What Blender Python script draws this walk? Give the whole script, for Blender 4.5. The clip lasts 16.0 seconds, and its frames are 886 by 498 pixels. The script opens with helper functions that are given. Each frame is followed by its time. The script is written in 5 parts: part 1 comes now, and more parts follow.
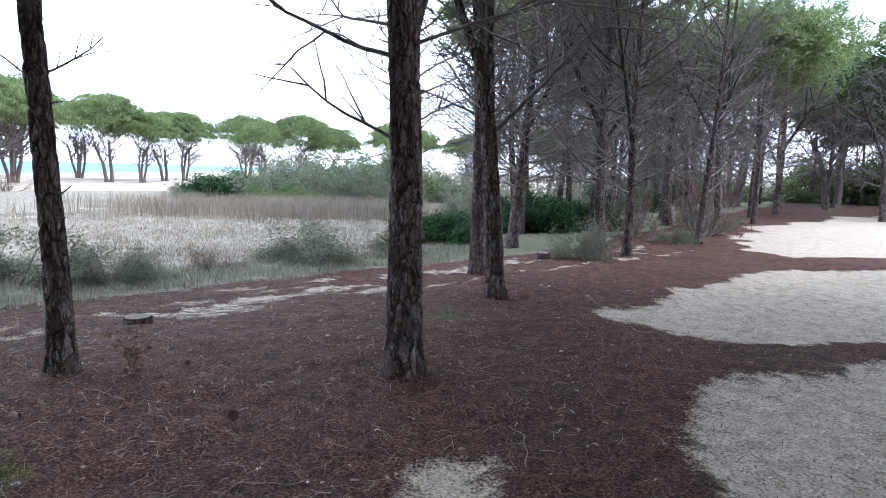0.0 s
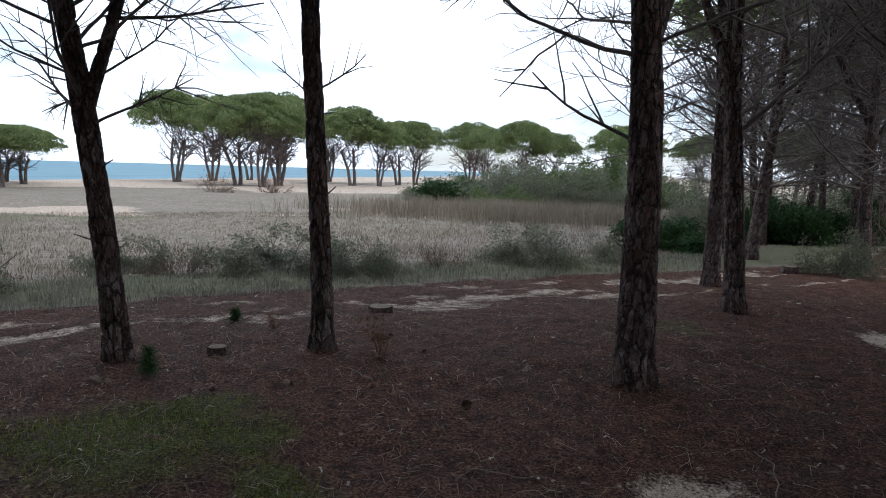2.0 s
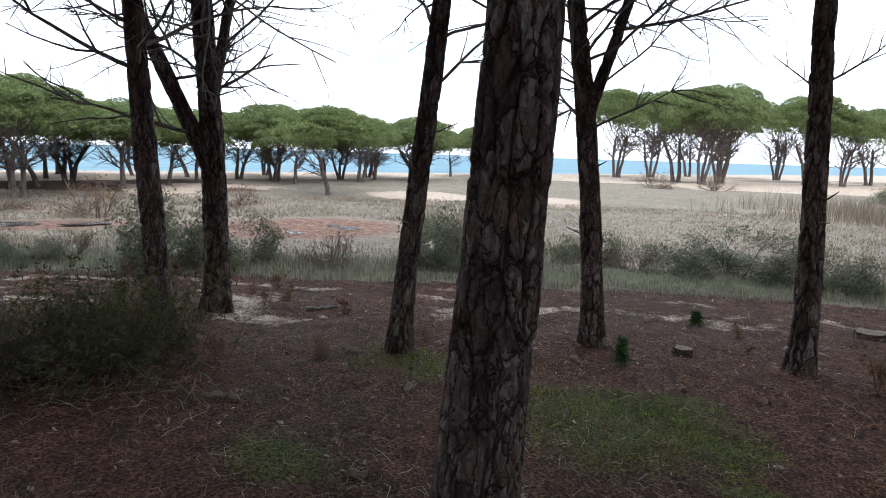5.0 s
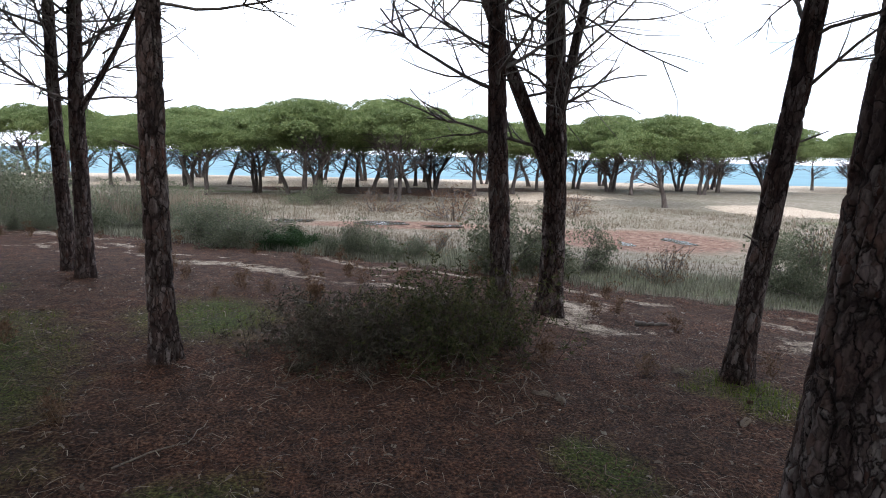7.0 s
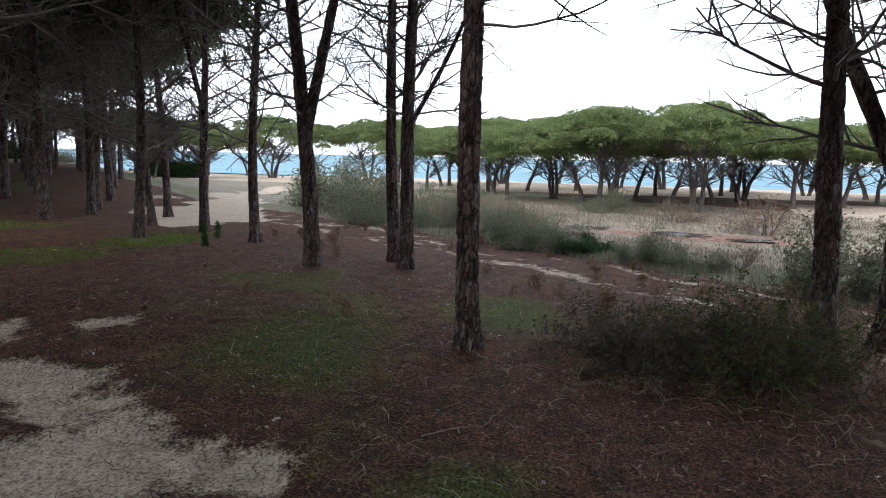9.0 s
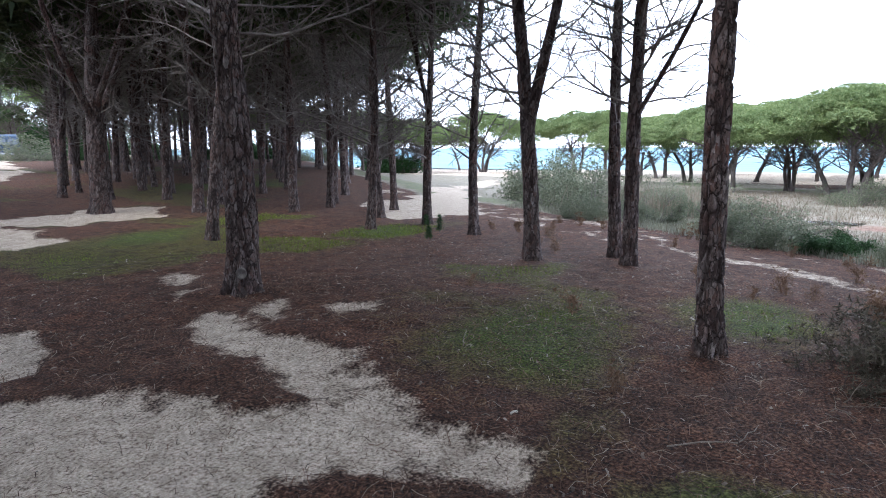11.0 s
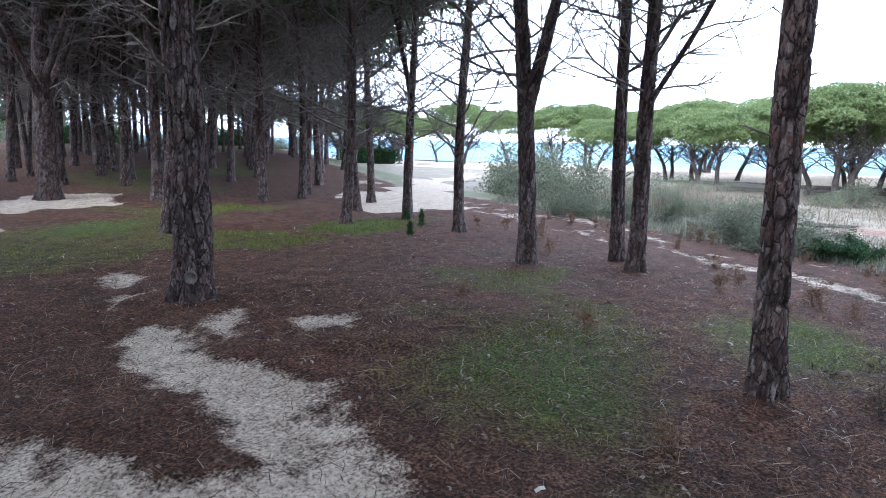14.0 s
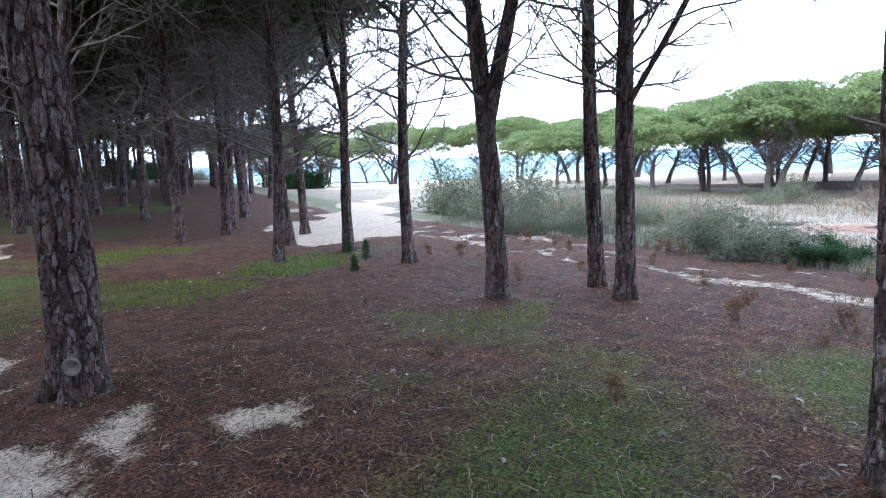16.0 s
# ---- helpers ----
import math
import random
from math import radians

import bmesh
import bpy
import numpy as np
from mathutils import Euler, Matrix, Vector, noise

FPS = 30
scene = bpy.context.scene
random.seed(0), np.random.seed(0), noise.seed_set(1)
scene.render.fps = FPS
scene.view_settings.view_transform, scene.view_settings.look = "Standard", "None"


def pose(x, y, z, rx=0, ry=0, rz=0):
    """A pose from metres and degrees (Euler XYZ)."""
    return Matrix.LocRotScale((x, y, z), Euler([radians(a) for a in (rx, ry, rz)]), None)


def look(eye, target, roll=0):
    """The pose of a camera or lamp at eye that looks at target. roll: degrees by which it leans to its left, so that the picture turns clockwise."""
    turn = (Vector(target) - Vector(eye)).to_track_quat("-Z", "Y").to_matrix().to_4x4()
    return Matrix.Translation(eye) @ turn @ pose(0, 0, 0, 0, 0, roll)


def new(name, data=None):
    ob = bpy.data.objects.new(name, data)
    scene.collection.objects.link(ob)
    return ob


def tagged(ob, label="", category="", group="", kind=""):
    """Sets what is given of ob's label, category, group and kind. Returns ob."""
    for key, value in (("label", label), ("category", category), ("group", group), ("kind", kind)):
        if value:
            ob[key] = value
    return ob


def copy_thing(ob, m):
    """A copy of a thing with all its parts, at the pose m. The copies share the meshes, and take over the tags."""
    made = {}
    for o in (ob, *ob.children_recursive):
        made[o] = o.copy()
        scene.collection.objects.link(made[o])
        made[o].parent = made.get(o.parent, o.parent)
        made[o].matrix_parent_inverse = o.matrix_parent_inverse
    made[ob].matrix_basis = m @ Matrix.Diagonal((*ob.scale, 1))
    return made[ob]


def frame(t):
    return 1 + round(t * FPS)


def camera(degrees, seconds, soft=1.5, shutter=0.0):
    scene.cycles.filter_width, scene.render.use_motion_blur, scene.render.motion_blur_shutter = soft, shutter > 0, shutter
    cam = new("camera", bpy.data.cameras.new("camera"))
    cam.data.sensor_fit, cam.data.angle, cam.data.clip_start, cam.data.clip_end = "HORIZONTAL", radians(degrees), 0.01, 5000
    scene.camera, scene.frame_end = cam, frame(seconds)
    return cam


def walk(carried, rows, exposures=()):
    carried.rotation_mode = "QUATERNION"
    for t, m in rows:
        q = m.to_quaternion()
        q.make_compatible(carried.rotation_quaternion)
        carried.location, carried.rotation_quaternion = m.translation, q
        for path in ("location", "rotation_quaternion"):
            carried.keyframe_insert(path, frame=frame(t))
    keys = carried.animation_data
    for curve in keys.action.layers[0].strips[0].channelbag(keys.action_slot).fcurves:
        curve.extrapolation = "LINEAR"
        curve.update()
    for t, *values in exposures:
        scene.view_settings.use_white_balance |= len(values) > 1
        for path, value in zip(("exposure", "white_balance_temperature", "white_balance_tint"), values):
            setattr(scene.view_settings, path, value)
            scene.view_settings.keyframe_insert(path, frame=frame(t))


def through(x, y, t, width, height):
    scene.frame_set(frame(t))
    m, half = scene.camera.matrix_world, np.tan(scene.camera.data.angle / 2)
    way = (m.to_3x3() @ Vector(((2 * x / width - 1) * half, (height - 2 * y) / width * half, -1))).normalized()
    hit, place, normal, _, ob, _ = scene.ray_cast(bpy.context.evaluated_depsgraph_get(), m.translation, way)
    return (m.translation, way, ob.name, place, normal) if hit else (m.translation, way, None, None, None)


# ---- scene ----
cam = camera(69.36, 16.0, soft=0.95)
# seconds, eye x y z, yaw, pitch, roll
PATH = [
    (0.0, -0.000, 0.000, 1.502, -4.61, -6.88, 1.60),
    (0.5, -0.024, -0.035, 1.498, 2.35, -6.61, 1.79),
    (1.0, -0.046, -0.035, 1.491, 5.87, -6.82, 1.52),
    (1.5, -0.059, -0.042, 1.482, 9.14, -6.95, 1.66),
    (2.0, -0.112, -0.037, 1.480, 14.67, -6.97, 1.55),
    (2.5, -0.182, -0.037, 1.480, 20.40, -7.55, 1.37),
    (3.0, -0.238, -0.049, 1.475, 25.27, -7.93, 1.32),
    (3.2, -0.257, -0.057, 1.480, 27.26, -7.82, 1.34),
    (5.3, -0.409, -0.277, 1.514, 56.72, -8.49, 1.93),
    (5.5, -0.399, -0.284, 1.516, 59.97, -8.50, 2.14),
    (6.0, -0.399, -0.283, 1.521, 66.92, -8.42, 2.15),
    (6.5, -0.379, -0.296, 1.527, 73.44, -8.26, 1.86),
    (7.0, -0.388, -0.296, 1.522, 81.05, -8.27, 1.41),
    (7.5, -0.372, -0.298, 1.518, 89.11, -8.12, 1.57),
    (8.0, -0.362, -0.305, 1.515, 94.97, -8.01, 1.40),
    (8.5, -0.358, -0.318, 1.514, 100.79, -7.86, 1.33),
    (9.0, -0.335, -0.335, 1.515, 106.88, -8.20, 1.27),
    (9.5, -0.310, -0.364, 1.511, 114.63, -8.15, 0.78),
    (10.0, -0.316, -0.423, 1.511, 120.29, -7.51, 0.15),
    (10.2, -0.304, -0.441, 1.516, 122.11, -7.16, -0.05),
    (12.3, -0.405, -0.692, 1.502, 126.58, -10.82, 0.06),
    (12.5, -0.455, -0.709, 1.489, 126.53, -9.93, -0.05),
    (13.0, -0.654, -0.791, 1.491, 127.40, -8.29, 1.97),
    (13.5, -0.833, -0.971, 1.465, 125.84, -9.43, 1.73),
    (14.0, -1.010, -1.173, 1.464, 122.94, -9.66, 1.10),
    (14.5, -1.231, -1.338, 1.470, 125.08, -7.20, -0.17),
    (15.0, -1.454, -1.543, 1.469, 124.92, -8.99, 0.58),
    (15.5, -1.613, -1.776, 1.483, 118.28, -11.22, -3.25),
    (16.0, -1.902, -1.993, 1.471, 116.99, -8.11, -2.25),
]
EXPOSURES = [(0.0, 1.63, 5530, 10), (0.5, 1.40, 5580, 10), (1.0, 1.20, 5630, 10), (1.5, 0.83, 5780, 10), (2.0, 0.27, 6080, 10), (2.5, -0.05, 6230, 10), (3.2, 0.00, 6280, 10), (5.5, 0.95, 6330, 10), (8.5, 0.90, 6380, 10), (9.5, 0.85, 6380, 10), (10.2, 1.35, 6130, 10), (12.3, 1.85, 5450, 10), (16.0, 2.03, 5450, 10)]
walk(cam, [(t, pose(x, y, z, 90 + p, 0, yaw) @ pose(0, 0, 0, 0, 0, r)) for t, x, y, z, yaw, p, r in PATH], EXPOSURES)

# ---- sky and light ----
SUN_EL, SUN_AZ = 50.0, 100.0
world = bpy.data.worlds.new("overcast_sky")
scene.world = world
world.use_nodes = True
wn, wl = world.node_tree.nodes, world.node_tree.links
wn.clear()
w_out, w_bg = wn.new("ShaderNodeOutputWorld"), wn.new("ShaderNodeBackground")
sky = wn.new("ShaderNodeTexSky")
sky.sky_type, sky.sun_disc = "NISHITA", False
sky.sun_elevation, sky.sun_rotation = radians(SUN_EL), radians(SUN_AZ)
w_tc, w_map, w_noise, w_ramp = (wn.new("ShaderNode" + k) for k in ("TexCoord", "Mapping", "TexNoise", "ValToRGB"))
w_map.inputs["Scale"].default_value = (1.0, 1.0, 2.6)
w_noise.inputs["Scale"].default_value, w_noise.inputs["Detail"].default_value = 2.2, 6.0
w_ramp.color_ramp.elements[0].position, w_ramp.color_ramp.elements[1].position = 0.34, 0.50
w_ramp.color_ramp.elements[0].color, w_ramp.color_ramp.elements[1].color = (0.12, 0.12, 0.12, 1), (1, 1, 1, 1)
w_mix = wn.new("ShaderNodeMix")
w_mix.data_type = "RGBA"
w_mix.inputs["B"].default_value = (10.2, 11.0, 12.4, 1)
wl.new(w_tc.outputs["Generated"], w_map.inputs["Vector"])
wl.new(w_map.outputs["Vector"], w_noise.inputs["Vector"])
wl.new(w_noise.outputs["Fac"], w_ramp.inputs["Fac"])
wl.new(w_ramp.outputs["Color"], w_mix.inputs["Factor"])
wl.new(sky.outputs["Color"], w_mix.inputs["A"])
wl.new(w_mix.outputs["Result"], w_bg.inputs["Color"])
w_bg.inputs["Strength"].default_value = 0.12
wl.new(w_bg.outputs["Background"], w_out.inputs["Surface"])
sun = new("sun", bpy.data.lights.new("sun", "SUN"))
sun.data.energy, sun.data.angle, sun.data.color = 1.0, radians(25), (1.0, 0.97, 0.93)
sun.matrix_world = look((0, 0, 50), (50 * math.sin(radians(SUN_AZ)) * -1, -50 * math.cos(radians(SUN_AZ)), 50 - 50 * math.tan(radians(SUN_EL))))


# ---- materials ----
def material(name, rough=0.9):
    m = bpy.data.materials.new(name)
    m.use_nodes = True
    n, l = m.node_tree.nodes, m.node_tree.links
    b = n["Principled BSDF"]
    b.inputs["Roughness"].default_value = rough
    b.inputs["Specular IOR Level"].default_value = 0.25
    return m, n, l, b


def noise_node(n, l, scale, detail=6.0, stretch=(1, 1, 1), rough=0.6):
    tc, mp, no = n.new("ShaderNodeTexCoord"), n.new("ShaderNodeMapping"), n.new("ShaderNodeTexNoise")
    mp.inputs["Scale"].default_value = stretch
    no.inputs["Scale"].default_value, no.inputs["Detail"].default_value, no.inputs["Roughness"].default_value = scale, detail, rough
    l.new(tc.outputs["Object"], mp.inputs["Vector"])
    l.new(mp.outputs["Vector"], no.inputs["Vector"])
    return no.outputs["Fac"]


def ramp(n, l, fac, *stops):
    r = n.new("ShaderNodeValToRGB")
    while len(r.color_ramp.elements) < len(stops):
        r.color_ramp.elements.new(0.5)
    for e, (p, c) in zip(r.color_ramp.elements, stops):
        e.position, e.color = p, (*c, 1) if len(c) == 3 else c
    l.new(fac, r.inputs["Fac"])
    return r.outputs["Color"]


def mix(n, l, fac, a, b, blend="MIX"):
    x = n.new("ShaderNodeMix")
    x.data_type, x.blend_type = "RGBA", blend
    for key, v in (("Factor", fac), ("A", a), ("B", b)):
        if isinstance(v, (int, float)):
            x.inputs[key].default_value = v
        elif isinstance(v, tuple):
            x.inputs[key].default_value = (*v, 1)
        else:
            l.new(v, x.inputs[key])
    return x.outputs["Result"]


def maths(n, l, op, a, b, clamp=False):
    x = n.new("ShaderNodeMath")
    x.operation, x.use_clamp = op, clamp
    for i, v in enumerate((a, b)):
        if isinstance(v, (int, float)):
            x.inputs[i].default_value = v
        else:
            l.new(v, x.inputs[i])
    return x.outputs[0]


def bump(n, l, b, height, strength, distance):
    x = n.new("ShaderNodeBump")
    x.inputs["Strength"].default_value, x.inputs["Distance"].default_value = strength, distance
    l.new(height, x.inputs["Height"])
    l.new(x.outputs["Normal"], b.inputs["Normal"])


def attribute(n, name):
    a = n.new("ShaderNodeAttribute")
    a.attribute_name = name
    return a


def mottled(name, scale, stops, rough=0.9, stretch=(1, 1, 1), relief=0.3, depth=0.01, fine=8.0):
    m, n, l, b = material(name, rough)
    f = noise_node(n, l, scale, 6, stretch)
    g = noise_node(n, l, scale * fine, 4, stretch)
    c = ramp(n, l, f, *stops)
    c = mix(n, l, 0.35, c, ramp(n, l, g, (0.3, (0.35, 0.35, 0.35)), (0.7, (1.3, 1.3, 1.3))), "MULTIPLY")
    l.new(c, b.inputs["Base Color"])
    bump(n, l, b, g, relief, depth)
    return m


def leafy(name, stops, through=0.35, rough=0.6):
    """Leaves and needles: each clump its own tint, thin enough to let light through."""
    m, n, l, b = material(name, rough)
    geo = n.new("ShaderNodeNewGeometry")
    c = ramp(n, l, geo.outputs["Random Per Island"], *stops)
    big = noise_node(n, l, 0.55, 3)
    c = mix(n, l, 0.6, c, ramp(n, l, big, (0.3, (0.55, 0.6, 0.55)), (0.7, (1.25, 1.2, 1.1))), "MULTIPLY")
    l.new(c, b.inputs["Base Color"])
    tr, ms = n.new("ShaderNodeBsdfTranslucent"), n.new("ShaderNodeMixShader")
    l.new(c, tr.inputs["Color"])
    ms.inputs["Fac"].default_value = through
    l.new(b.outputs["BSDF"], ms.inputs[1])
    l.new(tr.outputs["BSDF"], ms.inputs[2])
    l.new(ms.outputs["Shader"], n["Material Output"].inputs["Surface"])
    return m


def flake_cells(n, l, scale, stretch, wobble):
    """Ragged plates: how far a spot lies from their edges, and a number for each plate."""
    tc, no, mx, mp = n.new("ShaderNodeTexCoord"), n.new("ShaderNodeTexNoise"), n.new("ShaderNodeVectorMath"), n.new("ShaderNodeMapping")
    no.inputs["Scale"].default_value, no.inputs["Detail"].default_value = scale * 1.1, 4.0
    l.new(tc.outputs["Object"], no.inputs["Vector"])
    mx.operation = "MULTIPLY_ADD"
    mx.inputs[1].default_value = (wobble,) * 3
    l.new(no.outputs["Color"], mx.inputs[0])
    l.new(tc.outputs["Object"], mx.inputs[2])
    mp.inputs["Scale"].default_value = stretch
    l.new(mx.outputs["Vector"], mp.inputs["Vector"])
    edge, cell = n.new("ShaderNodeTexVoronoi"), n.new("ShaderNodeTexVoronoi")
    edge.feature = "DISTANCE_TO_EDGE"
    for v in (edge, cell):
        v.inputs["Scale"].default_value = scale
        l.new(mp.outputs["Vector"], v.inputs["Vector"])
    sep = n.new("ShaderNodeSeparateColor")
    l.new(cell.outputs["Color"], sep.inputs["Color"])
    return edge.outputs["Distance"], sep.outputs["Red"]


def bark_material():
    m, n, l, b = material("pine_bark", 0.88)
    crack, plate = attribute(n, "crack").outputs["Fac"], attribute(n, "plate").outputs["Fac"]
    fine = noise_node(n, l, 60, 7, (1, 1, 0.4))
    broad = noise_node(n, l, 2.4, 4)
    edge, who = flake_cells(n, l, 17, (1, 1, 0.3), 0.07)
    edge2, who2 = flake_cells(n, l, 42, (1, 1, 0.4), 0.03)
    tint = maths(n, l, "ADD", maths(n, l, "MULTIPLY", who, 0.5), maths(n, l, "ADD", maths(n, l, "MULTIPLY", who2, 0.25), maths(n, l, "MULTIPLY", plate, 0.25)))
    tone = ramp(n, l, tint, (0.18, (0.048, 0.032, 0.03)), (0.36, (0.11, 0.08, 0.075)), (0.5, (0.2, 0.168, 0.162)), (0.64, (0.1, 0.055, 0.045)), (0.85, (0.25, 0.218, 0.21)))
    tone = mix(n, l, ramp(n, l, broad, (0.5, (0, 0, 0)), (0.68, (0.65, 0.65, 0.65))), tone, (0.125, 0.055, 0.04))
    tone = mix(n, l, 0.65, tone, ramp(n, l, fine, (0.32, (0.4, 0.38, 0.36)), (0.68, (1.4, 1.36, 1.32))), "MULTIPLY")
    line = maths(n, l, "MULTIPLY", ramp(n, l, edge, (0.01, (0.12, 0.12, 0.12)), (0.06, (1, 1, 1))), ramp(n, l, edge2, (0.0, (0.65, 0.65, 0.65)), (0.07, (1, 1, 1))))
    line = maths(n, l, "MULTIPLY", line, maths(n, l, "ADD", maths(n, l, "MULTIPLY", crack, 0.65), 0.35, True))
    l.new(mix(n, l, line, (0.012, 0.007, 0.006), tone), b.inputs["Base Color"])
    rise = maths(n, l, "ADD", maths(n, l, "MULTIPLY", line, 1.2), maths(n, l, "ADD", maths(n, l, "MULTIPLY", fine, 0.35), maths(n, l, "MULTIPLY", maths(n, l, "ADD", who, who2), 0.5)))
    bump(n, l, b, rise, 0.9, 0.012)
    return m


def ground_material():
    m, n, l, b = material("forest_floor_and_sand", 0.95)
    zone = attribute(n, "zone")
    sep = n.new("ShaderNodeSeparateColor")
    l.new(zone.outputs["Color"], sep.inputs["Color"])
    wet = attribute(n, "far").outputs["Color"]
    sep2 = n.new("ShaderNodeSeparateColor")
    l.new(wet, sep2.inputs["Color"])
    fine, mid, broad = noise_node(n, l, 55, 8), noise_node(n, l, 7, 6), noise_node(n, l, 0.7, 4)
    strands = noise_node(n, l, 90, 3, (1, 0.25, 1))
    needles = ramp(n, l, fine, (0.36, (0.009, 0.004, 0.003)), (0.5, (0.066, 0.028, 0.016)), (0.66, (0.19, 0.105, 0.067)))
    needles = mix(n, l, 0.75, needles, ramp(n, l, mid, (0.36, (0.45, 0.43, 0.42)), (0.5, (0.95, 0.95, 0.95)), (0.64, (1.5, 1.5, 1.5))), "MULTIPLY")
    needles = mix(n, l, 0.6, needles, ramp(n, l, broad, (0.3, (0.75, 0.82, 0.85)), (0.7, (1.2, 0.98, 0.86))), "MULTIPLY")
    needles = mix(n, l, 0.4, needles, ramp(n, l, strands, (0.35, (0.5, 0.5, 0.5)), (0.65, (1.4, 1.35, 1.3))), "MULTIPLY")
    sand = ramp(n, l, fine, (0.34, (0.15, 0.105, 0.076)), (0.47, (0.45, 0.365, 0.285)), (0.66, (0.68, 0.575, 0.465)))
    sand = mix(n, l, 0.5, sand, ramp(n, l, mid, (0.34, (0.5, 0.45, 0.41)), (0.6, (1.15, 1.15, 1.15))), "MULTIPLY")
    grain = noise_node(n, l, 260, 2)
    sand = mix(n, l, 0.6, sand, ramp(n, l, grain, (0.32, (0.55, 0.53, 0.5)), (0.62, (1.18, 1.18, 1.18))), "MULTIPLY")
    grass = ramp(n, l, fine, (0.34, (0.014, 0.018, 0.004)), (0.52, (0.055, 0.095, 0.012)), (0.68, (0.14, 0.2, 0.035)))
    dry = ramp(n, l, mid, (0.3, (0.125, 0.1, 0.072)), (0.52, (0.235, 0.2, 0.155)), (0.72, (0.345, 0.305, 0.25)))
    dry = mix(n, l, ramp(n, l, broad, (0.45, (0, 0, 0)), (0.62, (0.4, 0.4, 0.4))), dry, (0.135, 0.13, 0.085))
    dry = mix(n, l, 0.5, dry, ramp(n, l, fine, (0.3, (0.5, 0.5, 0.5)), (0.7, (1.3, 1.3, 1.3))), "MULTIPLY")
    mud = ramp(n, l, mid, (0.3, (0.075, 0.04, 0.028)), (0.52, (0.19, 0.108, 0.078)), (0.72, (0.3, 0.215, 0.17)))

    def edged(v, lo=0.38, hi=0.62):
        w = maths(n, l, "ADD", v, maths(n, l, "MULTIPLY", maths(n, l, "SUBTRACT", mid, 0.5), 0.55))
        w = maths(n, l, "ADD", w, maths(n, l, "MULTIPLY", maths(n, l, "SUBTRACT", fine, 0.5), 0.35))
        return ramp(n, l, w, (lo, (0, 0, 0)), (hi, (1, 1, 1)))

    c = mix(n, l, edged(sep.outputs["Blue"]), needles, dry)
    c = mix(n, l, edged(sep2.outputs["Red"]), c, mud)
    c = mix(n, l, edged(sep.outputs["Green"], 0.35, 0.8), c, grass)
    c = mix(n, l, edged(sep.outputs["Red"], 0.42, 0.6), c, sand)
    l.new(c, b.inputs["Base Color"])
    bump(n, l, b, maths(n, l, "ADD", fine, maths(n, l, "MULTIPLY", mid, 1.5)), 0.8, 0.03)
    return m


M_GROUND, M_BARK = ground_material(), bark_material()
M_BARK_FAR = mottled("far_pine_bark", 9, ((0.3, (0.065, 0.05, 0.045)), (0.7, (0.2, 0.165, 0.15))), 0.95, (1, 1, 0.3), 0.6, 0.03)
M_DEAD = mottled("dead_branch_wood", 12, ((0.3, (0.085, 0.07, 0.062)), (0.7, (0.24, 0.21, 0.19))), 0.9, (1, 1, 1), 0.4, 0.004)
M_STICK = mottled("bleached_stick_wood", 14, ((0.3, (0.16, 0.125, 0.10)), (0.7, (0.32, 0.27, 0.22))), 0.9)
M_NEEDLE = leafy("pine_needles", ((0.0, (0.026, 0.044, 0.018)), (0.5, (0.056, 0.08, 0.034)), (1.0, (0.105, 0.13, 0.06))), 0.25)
# sunlit copy of the needles: sunlight and haze are put into the colour
M_NEEDLE_SUNLIT = leafy("sunlit_pine_crown", ((0.0, (0.1, 0.14, 0.055)), (0.5, (0.175, 0.226, 0.09)), (1.0, (0.28, 0.325, 0.148))), 0.4)
M_SHRUB = leafy("grey_green_shrub_leaves", ((0.0, (0.1, 0.115, 0.07)), (0.5, (0.175, 0.188, 0.125)), (1.0, (0.27, 0.28, 0.2))))
M_SHRUB_DARK = leafy("dark_green_shrub_leaves", ((0.0, (0.015, 0.04, 0.012)), (0.5, (0.033, 0.078, 0.024)), (1.0, (0.06, 0.12, 0.038))))
M_SHRUB_BRIGHT = leafy("yellow_green_leaves", ((0.0, (0.075, 0.11, 0.042)), (0.5, (0.125, 0.165, 0.068)), (1.0, (0.19, 0.23, 0.105))))
M_SCRUB = leafy("brown_green_scrub_leaves", ((0.0, (0.035, 0.04, 0.014)), (0.5, (0.075, 0.082, 0.03)), (1.0, (0.14, 0.135, 0.06))))
M_SCRUB_GREY = leafy("grey_green_scrub_leaves", ((0.0, (0.042, 0.037, 0.026)), (0.5, (0.078, 0.068, 0.05)), (1.0, (0.15, 0.13, 0.1))))
M_TWIG = mottled("dark_twig_wood", 16, ((0.3, (0.05, 0.034, 0.027)), (0.7, (0.13, 0.095, 0.078))), 0.9)
M_DRYGRASS = leafy("dry_grass", ((0.0, (0.135, 0.104, 0.077)), (0.5, (0.228, 0.184, 0.142)), (1.0, (0.34, 0.29, 0.237))))
M_PALEGRASS = leafy("pale_grey_green_grass", ((0.0, (0.17, 0.165, 0.125)), (0.5, (0.27, 0.262, 0.205)), (1.0, (0.38, 0.365, 0.3))))
M_GREEN = leafy("fresh_grass", ((0.0, (0.075, 0.105, 0.012)), (0.5, (0.14, 0.19, 0.025)), (1.0, (0.235, 0.27, 0.06))))
M_LITTER = leafy("fallen_needles", ((0.0, (0.02, 0.009, 0.006)), (0.6, (0.1, 0.043, 0.025)), (0.9, (0.2, 0.115, 0.075)), (1.0, (0.42, 0.35, 0.28))), 0.1)
M_CHIP = leafy("bark_flakes", ((0.0, (0.08, 0.05, 0.038)), (0.6, (0.19, 0.145, 0.115)), (0.95, (0.3, 0.25, 0.21)), (1.0, (0.55, 0.51, 0.46))), 0.05)
